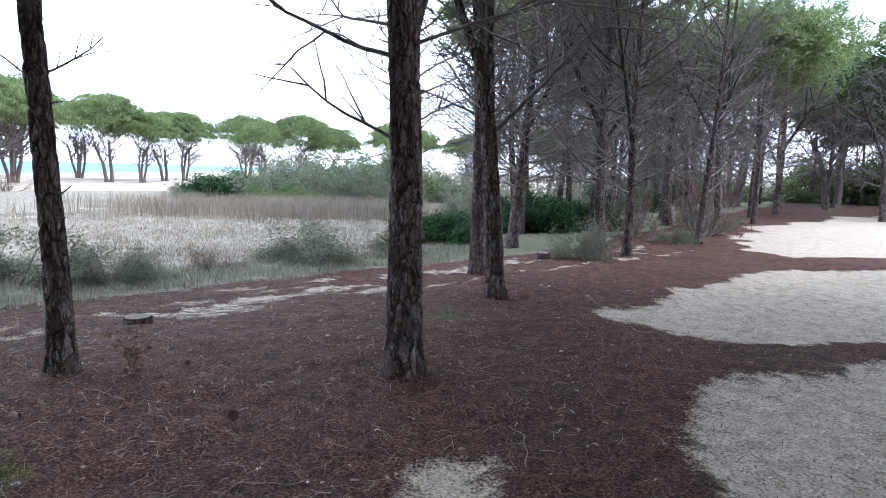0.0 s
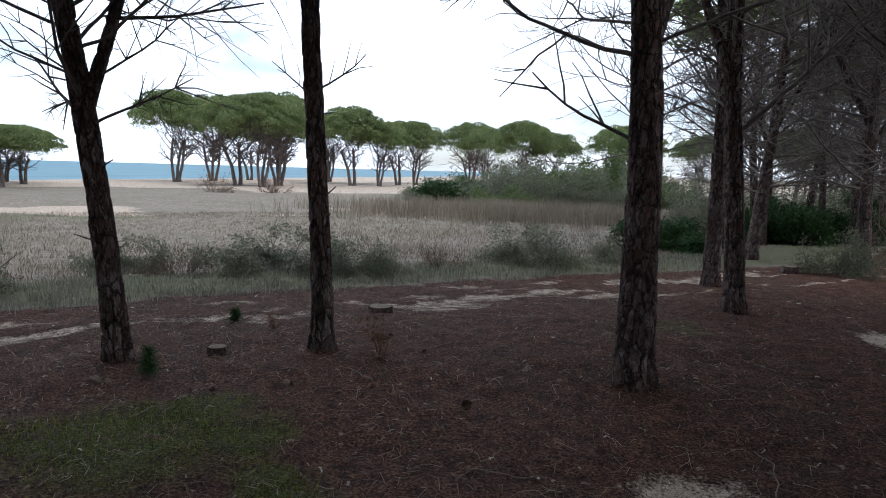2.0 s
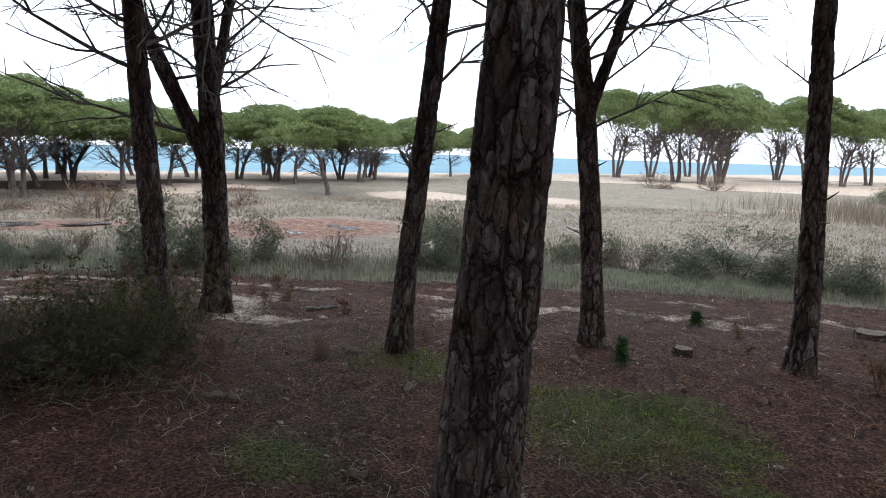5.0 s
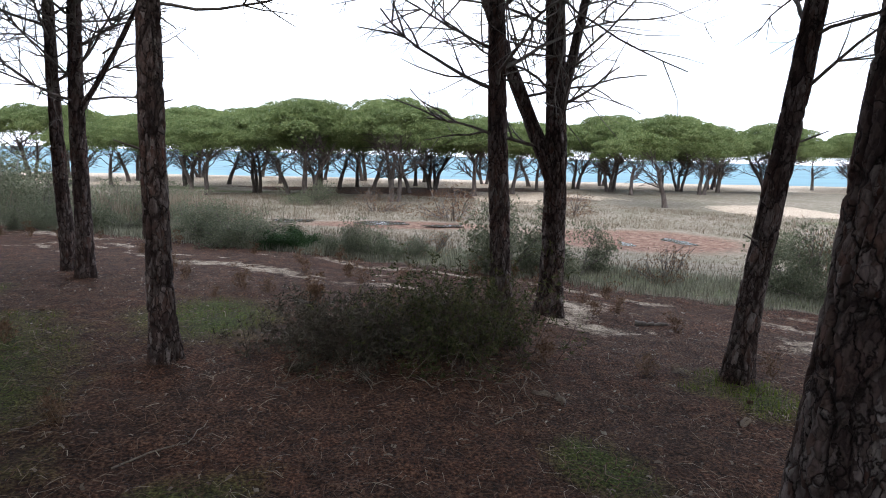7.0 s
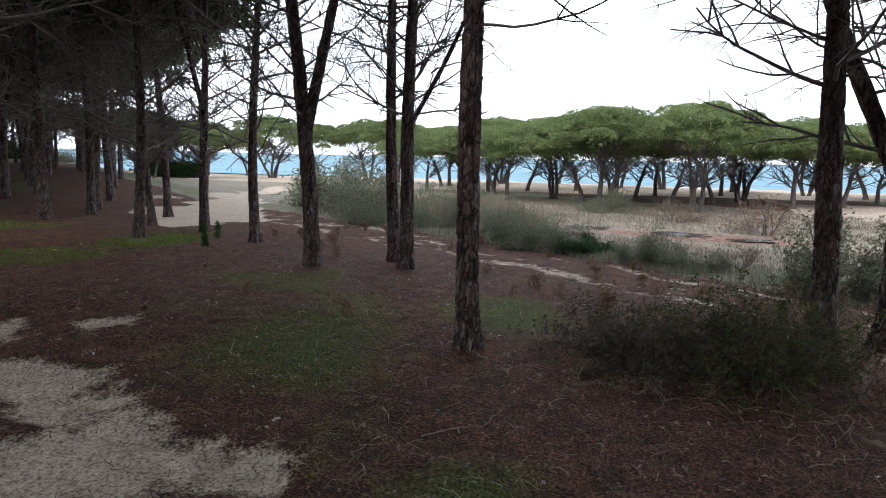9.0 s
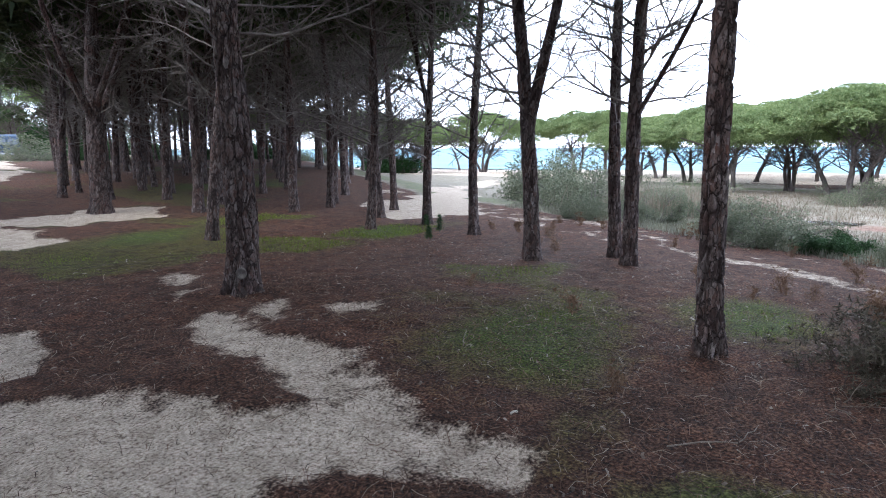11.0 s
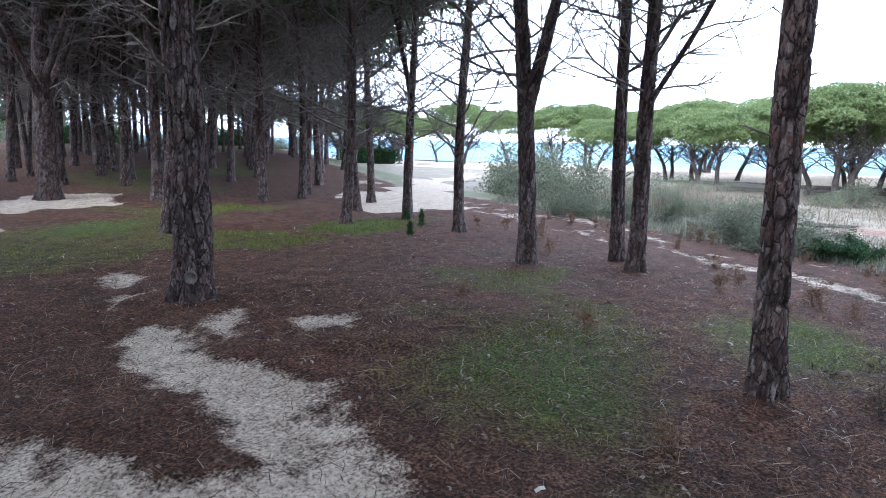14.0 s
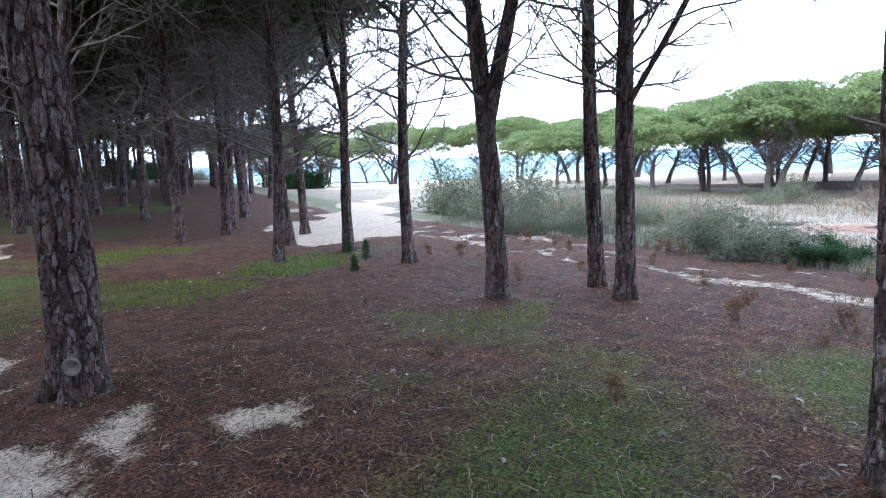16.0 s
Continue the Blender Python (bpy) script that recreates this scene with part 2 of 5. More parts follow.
M_WEED = leafy("dead_weed", ((0.0, (0.13, 0.07, 0.045)), (1.0, (0.3, 0.19, 0.12))))
M_CONE = mottled("pine_cone_scales", 30, ((0.3, (0.05, 0.03, 0.02)), (0.7, (0.16, 0.10, 0.07))))
M_CUT = mottled("weathered_cut_wood", 18, ((0.3, (0.12, 0.09, 0.07)), (0.7, (0.27, 0.21, 0.16))))
M_PAINT = mottled("dark_blue_van_paint", 3, ((0.3, (0.03, 0.05, 0.085)), (0.7, (0.05, 0.075, 0.12))), 0.35, (1, 1, 1), 0.0)
M_PALE_PAINT = mottled("pale_van_roof", 3, ((0.3, (0.4, 0.43, 0.45)), (0.7, (0.5, 0.53, 0.55))), 0.4, (1, 1, 1), 0.0)
M_TYRE = mottled("tyre_rubber", 20, ((0.3, (0.015, 0.015, 0.015)), (0.7, (0.03, 0.03, 0.03))))
M_DARKGLASS = material("van_window_glass", 0.05)[0]
M_DARKGLASS.node_tree.nodes["Principled BSDF"].inputs["Base Color"].default_value = (0.07, 0.08, 0.09, 1)
M_LAMP = material("tail_lamp", 0.3)[0]
M_LAMP.node_tree.nodes["Principled BSDF"].inputs["Base Color"].default_value = (0.35, 0.03, 0.02, 1)


def water_material(name, colour, rough, scale, stretch, strength):
    m, n, l, b = material(name, rough)
    b.inputs["IOR"].default_value = 1.33
    b.inputs["Specular IOR Level"].default_value = 0.5
    f = noise_node(n, l, scale, 5, stretch)
    l.new(ramp(n, l, f, (0.35, tuple(v * 0.75 for v in colour)), (0.62, colour)), b.inputs["Base Color"])
    bump(n, l, b, f, strength, 0.1)
    return m


M_SEA = water_material("sea_water", (0.13, 0.25, 0.30), 0.55, 0.25, (1, 0.12, 1), 0.6)
M_SEA.node_tree.nodes["Principled BSDF"].inputs["Specular IOR Level"].default_value = 0.12
M_PUDDLE = water_material("puddle_water", (0.05, 0.05, 0.05), 0.05, 6, (1, 1, 1), 0.2)
M_FOAM = mottled("sea_foam", 2, ((0.3, (0.6, 0.65, 0.68)), (0.7, (0.85, 0.87, 0.88))))


# ---- shapes ----
def rng_of(k):
    return np.random.default_rng(k)


def smooth(a, b, x):
    t = np.clip((x - a) / (b - a), 0, 1)
    return t * t * (3 - 2 * t)


def hashed(ix, iy, k):
    h = (ix.astype(np.int64) * 374761393 + iy.astype(np.int64) * 668265263 + k * 1442695041) & 0x7FFFFFFF
    h = ((h ^ (h >> 13)) * 1274126177) & 0x7FFFFFFF
    return ((h ^ (h >> 16)) & 0xFFFFFF) / 0xFFFFFF


def value_noise(x, y, k=0, octaves=3):
    out, amp, tot = 0.0, 1.0, 0.0
    for o in range(octaves):
        ix, iy = np.floor(x), np.floor(y)
        fx, fy = x - ix, y - iy
        fx, fy = fx * fx * (3 - 2 * fx), fy * fy * (3 - 2 * fy)
        a = hashed(ix, iy, k + o) * (1 - fx) + hashed(ix + 1, iy, k + o) * fx
        b = hashed(ix, iy + 1, k + o) * (1 - fx) + hashed(ix + 1, iy + 1, k + o) * fx
        out = out + amp * (a * (1 - fy) + b * fy)
        tot, amp, x, y = tot + amp, amp * 0.5, x * 2.03 + 7.1, y * 2.03 + 3.7
    return out / tot


class Geo:
    """Collects vertices and faces of one mesh."""

    def __init__(self):
        self.v, self.f, self.n = [], {3: [], 4: []}, 0

    def add(self, v, f):
        v, f = np.asarray(v, np.float32).reshape(-1, 3), np.asarray(f, np.int64)
        self.v.append(v)
        self.f[f.shape[1]].append(f + self.n)
        self.n += len(v)

    def mesh(self, name, mat, shade=True):
        me = bpy.data.meshes.new(name)
        v = np.concatenate(self.v)
        loops, sizes = [], []
        for k in (3, 4):
            if self.f[k]:
                f = np.concatenate(self.f[k])
                loops.append(f.ravel())
                sizes.append(np.full(len(f), k))
        loops, sizes = np.concatenate(loops), np.concatenate(sizes)
        me.vertices.add(len(v))
        me.vertices.foreach_set("co", v.ravel())
        me.loops.add(len(loops))
        me.loops.foreach_set("vertex_index", loops.astype(np.int32))
        me.polygons.add(len(sizes))
        me.polygons.foreach_set("loop_start", np.r_[0, np.cumsum(sizes)[:-1]].astype(np.int32))
        me.polygons.foreach_set("use_smooth", np.full(len(sizes), shade))
        me.update(calc_edges=True)
        me.materials.append(mat)
        return me


def part(name, geo, mat, parent, label="", shade=True):
    ob = new(name, geo.mesh(name, mat, shade) if isinstance(geo, Geo) else geo)
    ob.parent = parent
    return tagged(ob, label)


def thing(name, label, category, at=(0, 0, 0), turn=0.0, scale=1.0, group=""):
    ob = new(name)
    ob.matrix_basis = Matrix.LocRotScale(at, Euler((0, 0, turn)), (scale,) * 3)
    return tagged(ob, label, category, group)


def unit(v):
    return v / max(np.linalg.norm(v), 1e-9)


def tube(geo, pts, rad, sides=6, cap=True):
    pts, rad = np.asarray(pts, float), np.asarray(rad, float)
    tan = np.gradient(pts, axis=0)
    tan /= np.linalg.norm(tan, axis=1, keepdims=True) + 1e-9
    ref = np.array([1.0, 0, 0]) if abs(tan[0][0]) < 0.8 else np.array([0, 1.0, 0])
    a = ref - tan * (tan @ ref)[:, None]
    a /= np.linalg.norm(a, axis=1, keepdims=True) + 1e-9
    b = np.cross(tan, a)
    th = np.arange(sides) * 2 * np.pi / sides
    ring = a[:, None] * np.cos(th)[None, :, None] + b[:, None] * np.sin(th)[None, :, None]
    v = pts[:, None] + ring * rad[:, None, None]
    n = len(pts)
    i, j = np.meshgrid(np.arange(n - 1), np.arange(sides), indexing="ij")
    k = (j + 1) % sides
    f = np.stack([i * sides + j, i * sides + k, (i + 1) * sides + k, (i + 1) * sides + j], -1).reshape(-1, 4)
    v = v.reshape(-1, 3)
    geo.add(v, f)
    if cap:
        geo.add(np.r_[v[-sides:], pts[-1:] + tan[-1:] * rad[-1]], [[q, (q + 1) % sides, sides] for q in range(sides)])


def limb(geo, rng, p, d, length, radius, level, kids, rise=0.12, wander=0.2, sides=5, tips=None, seg=0.16):
    """A crooked branch with side twigs, thinner towards its end."""
    n = max(3, int(length / seg) + 2)
    pts, d = [np.array(p, float)], unit(np.array(d, float))
    for _ in range(n - 1):
        d = unit(d + rng.normal(0, wander, 3) + np.array([0, 0, rise]) * 0.5)
        pts.append(pts[-1] + d * length / (n - 1))
    pts = np.array(pts)
    tube(geo, pts, np.linspace(radius, radius * 0.35, n), sides, cap=level > 0)
    if tips is not None and level == 0:
        tips.append(pts[-1])
    if level > 0:
        for _ in range(kids):
            i = int(rng.uniform(0.25, 0.98) * (n - 1))
            t = unit(pts[min(i + 1, n - 1)] - pts[max(i - 1, 0)])
            side = unit(np.cross(t, rng.normal(0, 1, 3)))
            limb(geo, rng, pts[i], t * 0.75 + side * 0.8, length * rng.uniform(0.25, 0.55), radius * 0.5, level - 1, max(2, kids // 2), rise * 0.5, wander * 1.2, max(3, sides - 1), tips, seg)


def tufts(geo, rng, centres, size, blades, flat=1.0, width=0.14):
    """Sprays of narrow blades round each centre."""
    c = np.repeat(np.asarray(centres, float), blades, axis=0)
    d = rng.normal(0, 1, (len(c), 3))
    d[:, 2] = d[:, 2] * flat + 0.25
    d /= np.linalg.norm(d, axis=1, keepdims=True)
    s = np.cross(d, rng.normal(0, 1, (len(c), 3)))
    s /= np.linalg.norm(s, axis=1, keepdims=True) + 1e-9
    ln = size * rng.uniform(0.6, 1.3, (len(c), 1))
    o = c + d * ln * 0.1
    v = np.stack([o - s * ln * width, o + s * ln * width, o + d * ln], 1).reshape(-1, 3)
    geo.add(v, np.arange(len(v)).reshape(-1, 3))


def shell(rng, n, centre, radii, inner=0.6, low=-0.35):
    d = rng.normal(0, 1, (n * 3, 3))
    d /= np.linalg.norm(d, axis=1, keepdims=True)
    d = d[d[:, 2] > low][:n]
    return np.asarray(centre) + d * rng.uniform(inner, 1, (len(d), 1)) * np.asarray(radii)


def bark_cells(u, z, around, cw, ch, k):
    """How far each spot lies from the cracks between bark plates, and a number for its plate. u runs 0..around."""
    cols = max(4, int(round(around / cw)))
    gu, gz = u / around * cols, z / ch
    best, second, who = np.full(u.shape, 9.0), np.full(u.shape, 9.0), np.zeros(u.shape)
    iu, iz = np.floor(gu), np.floor(gz)
    for du in (-1, 0, 1):
        for dz in (-1, 0, 1):
            cu, cz = iu + du, iz + dz
            wu = np.mod(cu, cols)
            px, pz = cu + 0.1 + 0.8 * hashed(wu, cz, k), cz + 0.1 + 0.8 * hashed(wu, cz, k + 5)
            d = np.hypot(gu - px, gz - pz)
            near = d < best
            second = np.where(near, best, np.minimum(second, d))
            who = np.where(near, hashed(wu, cz, k + 9), who)
            best = np.where(near, d, best)
    return second - best, who


def trunk_mesh(path, rad, sides, step, seed, cw=0.05, ch=0.11, deep=0.014, flare=0.45):
    """A trunk of plated bark: path(h) its middle, rad(h) its radius, h from 0 to 1 along it."""
    length = np.linalg.norm(path(1.0) - path(0.0))
    fine = min(length, 3.3)
    h = np.r_[np.arange(0, fine, step), np.arange(fine, length + step * 3, step * 5)] / length
    h = h[h <= 1.0]
    h[-1], n = 1.0, len(h)
    mid = np.array([path(t) for t in h])
    r = np.array([rad(t) for t in h])
    th = np.arange(sides) * 2 * np.pi / sides
    H, TH = np.meshgrid(h * length, th, indexing="ij")
    r0 = rad(0.15)
    warp = 0.0 + (value_noise(TH * 0 + np.cos(TH) * 2 + 5, H * 4 + np.sin(TH) * 2, seed, 2) - 0.5) * 0.1
    edge, who = bark_cells(np.mod(TH * r0 + warp, 2 * np.pi * r0), H + warp * 2, 2 * np.pi * r0, cw, ch, seed)
    fine_edge, fine_who = bark_cells(np.mod(TH * r0 + warp * 0.7, 2 * np.pi * r0), H - warp * 1.5, 2 * np.pi * r0, cw * 0.55, ch * 0.45, seed + 40)
    crack = smooth(0.03, 0.19, edge) * (0.6 + 0.4 * smooth(0.01, 0.1, fine_edge))
    who = np.clip(0.65 * who + 0.35 * fine_who, 0, 1)
    lumps = (value_noise(np.cos(TH) * 1.5 + 9, H * 1.6 + np.sin(TH) * 1.5, seed + 3, 2) - 0.5) * 0.2
    foot = flare * np.exp(-H / 0.17) * (0.75 + 0.5 * np.cos(TH * 5 + seed))
    R = r[:, None] * (1 + lumps + foot) + deep * (crack - 0.75) + deep * 0.9 * (who - 0.5)
    v = mid[:, None] + np.stack([np.cos(TH) * R, np.sin(TH) * R, np.zeros_like(R)], -1)
    i, j = np.meshgrid(np.arange(n - 1), np.arange(sides), indexing="ij")
    k = (j + 1) % sides
    geo = Geo()
    geo.add(v.reshape(-1, 3), np.stack([i * sides + j, i * sides + k, (i + 1) * sides + k, (i + 1) * sides + j], -1).reshape(-1, 4))
    me = geo.mesh("trunk", M_BARK)
    for name, val in (("crack", crack), ("plate", who)):
        me.attributes.new(name, "FLOAT", "POINT").data.foreach_set("value", val.ravel().astype(np.float32))
    return me


# ---- lie of the land ----
def marsh_side(x, y):
    """Metres past the edge of the marsh; negative on the wooded side."""
    v = 0.61 * x + 0.79 * y
    return -0.79 * x + 0.61 * y - 9.4 + np.minimum(0.011 * (v + 4) ** 2, 3.0)


def ground_z(x, y):
    x, y = np.asarray(x, float), np.asarray(y, float)
    s, w = marsh_side(x, y), -0.5 * x - 0.866 * y
    z = -0.12 * smooth(-5, -0.5, s) - 0.38 * smooth(-0.5, 6, s) + 0.22 * smooth(17, 30, s)
    z = z + 0.016 * np.clip(w - 9, 0, 46) * (1 - smooth(-3, 4, s))
    z = z + 0.13 * np.exp(-((x + 5) ** 2 / 7 + (y + 4) ** 2 / 13))
    return z - 0.45 * smooth(45, 62, -x) - 2.5 * smooth(62, 90, -x)


def on_ground(x, y, dz=0.0):
    return (float(x), float(y), float(ground_z(x, y)) + dz)


def inside(x, y, poly):
    """Signed metres to the outline of a patch, positive inside."""
    p = np.array(poly, float)
    q = np.roll(p, -1, axis=0)
    best, odd = np.full(x.shape, 1e9), np.zeros(x.shape, bool)
    for (ax, ay), (bx, by) in zip(p, q):
        dx, dy = bx - ax, by - ay
        t = np.clip(((x - ax) * dx + (y - ay) * dy) / (dx * dx + dy * dy + 1e-12), 0, 1)
        best = np.minimum(best, np.hypot(x - ax - t * dx, y - ay - t * dy))
        if dy:
            odd ^= ((ay > y) != (by > y)) & (x < (y - ay) / dy * dx + ax)
    return np.where(odd, best, -best)


SAND_PATCHES = [
    [(2.23, 6.97), (2.39, 6.34), (2.77, 5.72), (3.14, 5.49), (4.74, 5.64), (6.2, 5.6), (10.5, 9.8), (8.59, 10.4), (7.29, 10.59), (5.35, 9.51), (3.95, 8.43), (3.22, 7.28)],
    [(2.07, 3.96), (2.32, 4.3), (2.77, 4.49), (3.55, 4.69), (4.23, 5.01), (5.5, 4.8), (4.5, 0.8), (1.9, 0.8), (1.4, 2.2), (1.6, 2.78), (1.72, 3.28)],
    [(0.09, 2.7), (0.12, 3.08), (0.31, 3.19), (0.55, 3.21), (0.41, 3.04), (0.22, 2.7)],
    [(7.95, 11.91), (10.25, 12.45), (14, 13), (21, 22), (23, 29), (20.01, 26.74), (14.13, 22.34), (11.04, 18.87), (9.0, 15)],
    [(-1.3, -5.3), (-1.89, -4.62), (-2.15, -4.37), (-2.23, -3.96), (-2.4, -3.53), (-2.55, -3.16), (-3.06, -3.02), (-3.0, -2.72), (-2.9, -2.23), (-2.98, -1.86), (-2.7, -1.9), (-2.5, -2.24), (-2.26, -2.55), (-2.0, -2.61), (-0.9, -2.6), (-0.3, -4.2)],
    [(-3.24, -5.3), (-3.66, -5.42), (-3.56, -4.9), (-3.4, -4.37), (-3.6, -3.93), (-3.52, -3.52), (-3.3, -3.35), (-3.06, -3.0), (-2.85, -3.1), (-2.93, -3.49), (-2.93, -3.8), (-3.17, -3.97), (-3.1, -4.49)],
    [(-2.3, -6.45), (-2.44, -6.19), (-2.28, -5.4), (-2.0, -5.22), (-1.5, -5.6), (-1.6, -6.6)],
    [(-3.86, -5.22), (-4.32, -5.15), (-4.21, -5.03), (-3.66, -4.74)],
    [(-4.08, -7.02), (-4.65, -7.55), (-4.6, -7.04), (-4.23, -6.93)],
    [(-3.93, -6.45), (-4.19, -6.41), (-3.86, -6.16)],
    [(-4.55, -4.4), (-4.3, -4.1), (-4.1, -4.35), (-4.3, -4.6)],
    [(-5.16, -14.65), (-5.83, -13.17), (-5.18, -11.31), (-3.9, -11.6), (-3.4, -14)],
    [(-5.51, -15.9), (-7.3, -16.1), (-9.83, -15.1), (-8.09, -13.8), (-6.34, -13.8), (-3, -16.2)],
    [(-7.56, -23.91), (-14.13, -35.17), (-19.54, -50.39), (-30.45, -78.84), (-43.2, -111.35), (-35.06, -115.04), (-20.46, -78.45), (-9.55, -50.01), (-4.33, -29.79), (-2.64, -21.72)],
    [(-11.8, -11.2), (-14.2, -12.2), (-18.8, -14.7), (-25, -17.6), (-36, -23), (-36, -21), (-25, -16.2), (-18, -11.7), (-14.5, -9.2), (-12.5, -8.2), (-11.2, -9.3)],
]
GREEN_PATCHES = [(-4.58, -2.78, 1.3, 0.9), (-4.09, -2.36, 0.7, 0.5), (-5.98, -10.44, 1.6, 1.0), (-9.37, -8.27, 1.5, 0.8), (-3.23, 1.02, 0.45, 0.3), (-2.67, 2.68, 0.8, 0.6), (-6.13, -1.45, 1.0, 0.7),
                 (-2.55, 3.12, 0.6, 0.4), (-2.06, 2.98, 0.4, 0.3), (-1.59, 2.54, 0.4, 0.3), (-14.71, -20.18, 3.0, 1.8), (-2.85, -0.92, 0.5, 0.4), (-4.18, 2.43, 0.6, 0.4)]


def land_zones(x, y):
    """Sand, fresh grass, dry marsh grass, mud: 0 to 1 each, 0.5 at the edges."""
    s = marsh_side(x, y)
    wob = value_noise(x * 0.5, y * 0.5, 3) - 0.5
    far = np.clip(np.hypot(x, y) - 9, 0, 6) * 0.5
    wx = x + 0.5 * (value_noise(x * 2.1, y * 2.1, 11) - 0.5) + far * (value_noise(x * 0.45, y * 0.45, 13) - 0.5)
    wy = y + 0.5 * (value_noise(x * 2.1, y * 2.1, 23) - 0.5) + far * (value_noise(x * 0.45, y * 0.45, 17) - 0.5)
    d = np.full(x.shape, -9.0)
    for poly in SAND_PATCHES:
        d = np.maximum(d, inside(wx, wy, poly))
    sand = 0.5 + d * 1.6
    sand = sand - 0.5 * smooth(0.55, 0.7, value_noise(x * 0.9, y * 0.9, 57)) * smooth(11, 13, np.hypot(x, y))
    # streaks of bare sand along the track beside the marsh
    v = 0.61 * x + 0.79 * y
    streak = value_noise(s * 3.4 + 5 * wob + 2.5 * (value_noise(x * 1.3, y * 1.3, 37) - 0.5), v * 0.9, 31, 4)
    band = smooth(-4.0, -3.0, s + wob) * (1 - smooth(-1.5, -0.8, s + wob))
    sand = np.maximum(sand, band * (0.13 + 0.4 * smooth(0.42, 0.66, streak)))
    # the beach beyond the far pines and the pale clearing before them
    shore = -x + 6 * (value_noise(x * 0.06, y * 0.05, 41) - 0.5)
    beach = smooth(36.5, 40, shore + 0.05 * y)
    dune = smooth(38, 44, y + 8 * wob - 0.1 * x) * smooth(18, 24, s)
    shade = value_noise(x * 0.09, y * 0.14, 47)
    sand = np.maximum(sand, beach * 0.95)
    sand = np.maximum(sand, dune * (0.2 + 0.9 * smooth(0.42, 0.55, shade)))
    sand = np.maximum(sand, smooth(15, 19, s) * (1 - smooth(24, 27, s)) * 0.75 * smooth(0.5, 0.62, value_noise(x * 0.12, y * 0.3, 53)))
    green = np.zeros(x.shape)
    for cx, cy, rx, ry in GREEN_PATCHES:
        q = 1.0 - np.hypot((wx - cx) / rx, (wy - cy) / ry)
        green = np.maximum(green, np.clip(0.36 + 0.5 * q, 0, 0.66))
    green = np.maximum(green, 0.5 * smooth(0.48, 0.64, value_noise(x * 0.45, y * 0.45, 61)) * (1 - np.exp(-((x + 2.2) ** 2 + (y + 4.2) ** 2) / 3)) * (1 - smooth(-5, -3.5, s)))
    dry = smooth(-1.6, -0.4, s + wob) * (1 - 0.9 * smooth(18, 21, s + 3 * wob) * (1 - smooth(8, 15, y + 4 * wob)))
    green = np.maximum(green, 0.55 * smooth(-1.5, -0.6, s + wob) * (1 - smooth(0.6, 2.2, s)))
    green = np.maximum(green, 0.7 * np.exp(-((s - 17 - 4 * wob) / 1.2) ** 2) * smooth(0.4, 0.6, value_noise(x * 0.2, y * 0.2, 67)))
    mud = np.exp(-(((x + 15.6) / 2.6) ** 2 + ((y - 7.0) / 3.2) ** 2)) + np.exp(-(((x + 18.9) / 1.2) ** 2 + ((y - 1.2) / 3.2) ** 2))
    mud = np.clip(mud * 1.1, 0, 1) * smooth(1.5, 3.5, s)
    return np.clip(sand, 0, 1), np.clip(green, 0, 1), np.clip(dry, 0, 1), np.clip(mud, 0, 1)


def spaced(lo, hi, step, reach):
    mid = np.arange(lo, hi + 1e-6, step)
    out, g = [], step
    while sum(out) < reach:
        g *= 1.085
        out.append(g)
    c = np.cumsum(out)
    return np.r_[(lo - c)[::-1], mid, hi + c]


def build_ground():
    xs, ys = spaced(-9.0, 5.0, 0.085, 2400), spaced(-8.5, 9.0, 0.085, 2400)
    X, Y = np.meshgrid(xs, ys)
    x, y = X.ravel(), Y.ravel()
    sand, green, dry, mud = land_zones(x, y)
    near = 1 - smooth(20, 60, np.hypot(x, y))
    z = ground_z(x, y) + near * (0.10 * (value_noise(x * 0.35, y * 0.35, 71) - 0.5) + 0.05 * (value_noise(x * 3, y * 3, 73) - 0.5))
    z += near * 0.022 * (value_noise(x * 9, y * 9, 79, 2) - 0.5) - 0.02 * smooth(0.4, 0.65, sand) * near
    far_sand = smooth(20, 30, marsh_side(x, y)) * (1 - smooth(50, 60, -x))
    z += far_sand * 0.22 * (value_noise(x * 0.3, y * 0.3, 83) - 0.4)
    geo = Geo()
    nx, ny = len(xs), len(ys)
    j, i = np.meshgrid(np.arange(ny - 1), np.arange(nx - 1), indexing="ij")
    geo.add(np.stack([x, y, z], -1), np.stack([j * nx + i, j * nx + i + 1, (j + 1) * nx + i + 1, (j + 1) * nx + i], -1).reshape(-1, 4))
    me = geo.mesh("ground", M_GROUND)
    one = np.ones(len(x))
    me.attributes.new("zone", "FLOAT_COLOR", "POINT").data.foreach_set("color", np.stack([sand, green, dry, one], -1).ravel().astype(np.float32))
    me.attributes.new("far", "FLOAT_COLOR", "POINT").data.foreach_set("color", np.stack([mud, mud, mud, one], -1).ravel().astype(np.float32))
    tagged(new("ground", me), "needle-covered forest floor with pale sand patches, marsh and beach", "ground", kind="structure")


build_ground()


def flat_water(name, poly, z, mat, label, category):
    bm = bmesh.new()
    bm.faces.new([bm.verts.new((px, py, z)) for px, py in poly])
    bmesh.ops.triangulate(bm, faces=bm.faces)
    me = bpy.data.meshes.new(name)
    bm.to_mesh(me)
    bm.free()
    me.materials.append(mat)
    return tagged(new(name, me), label, category, kind="structure")


flat_water("water_sea", [(-64, -2400), (-64, 2400), (-4500, 2400), (-4500, -2400)], -0.9, M_SEA, "blue-green sea with small waves beyond the beach", "sea")


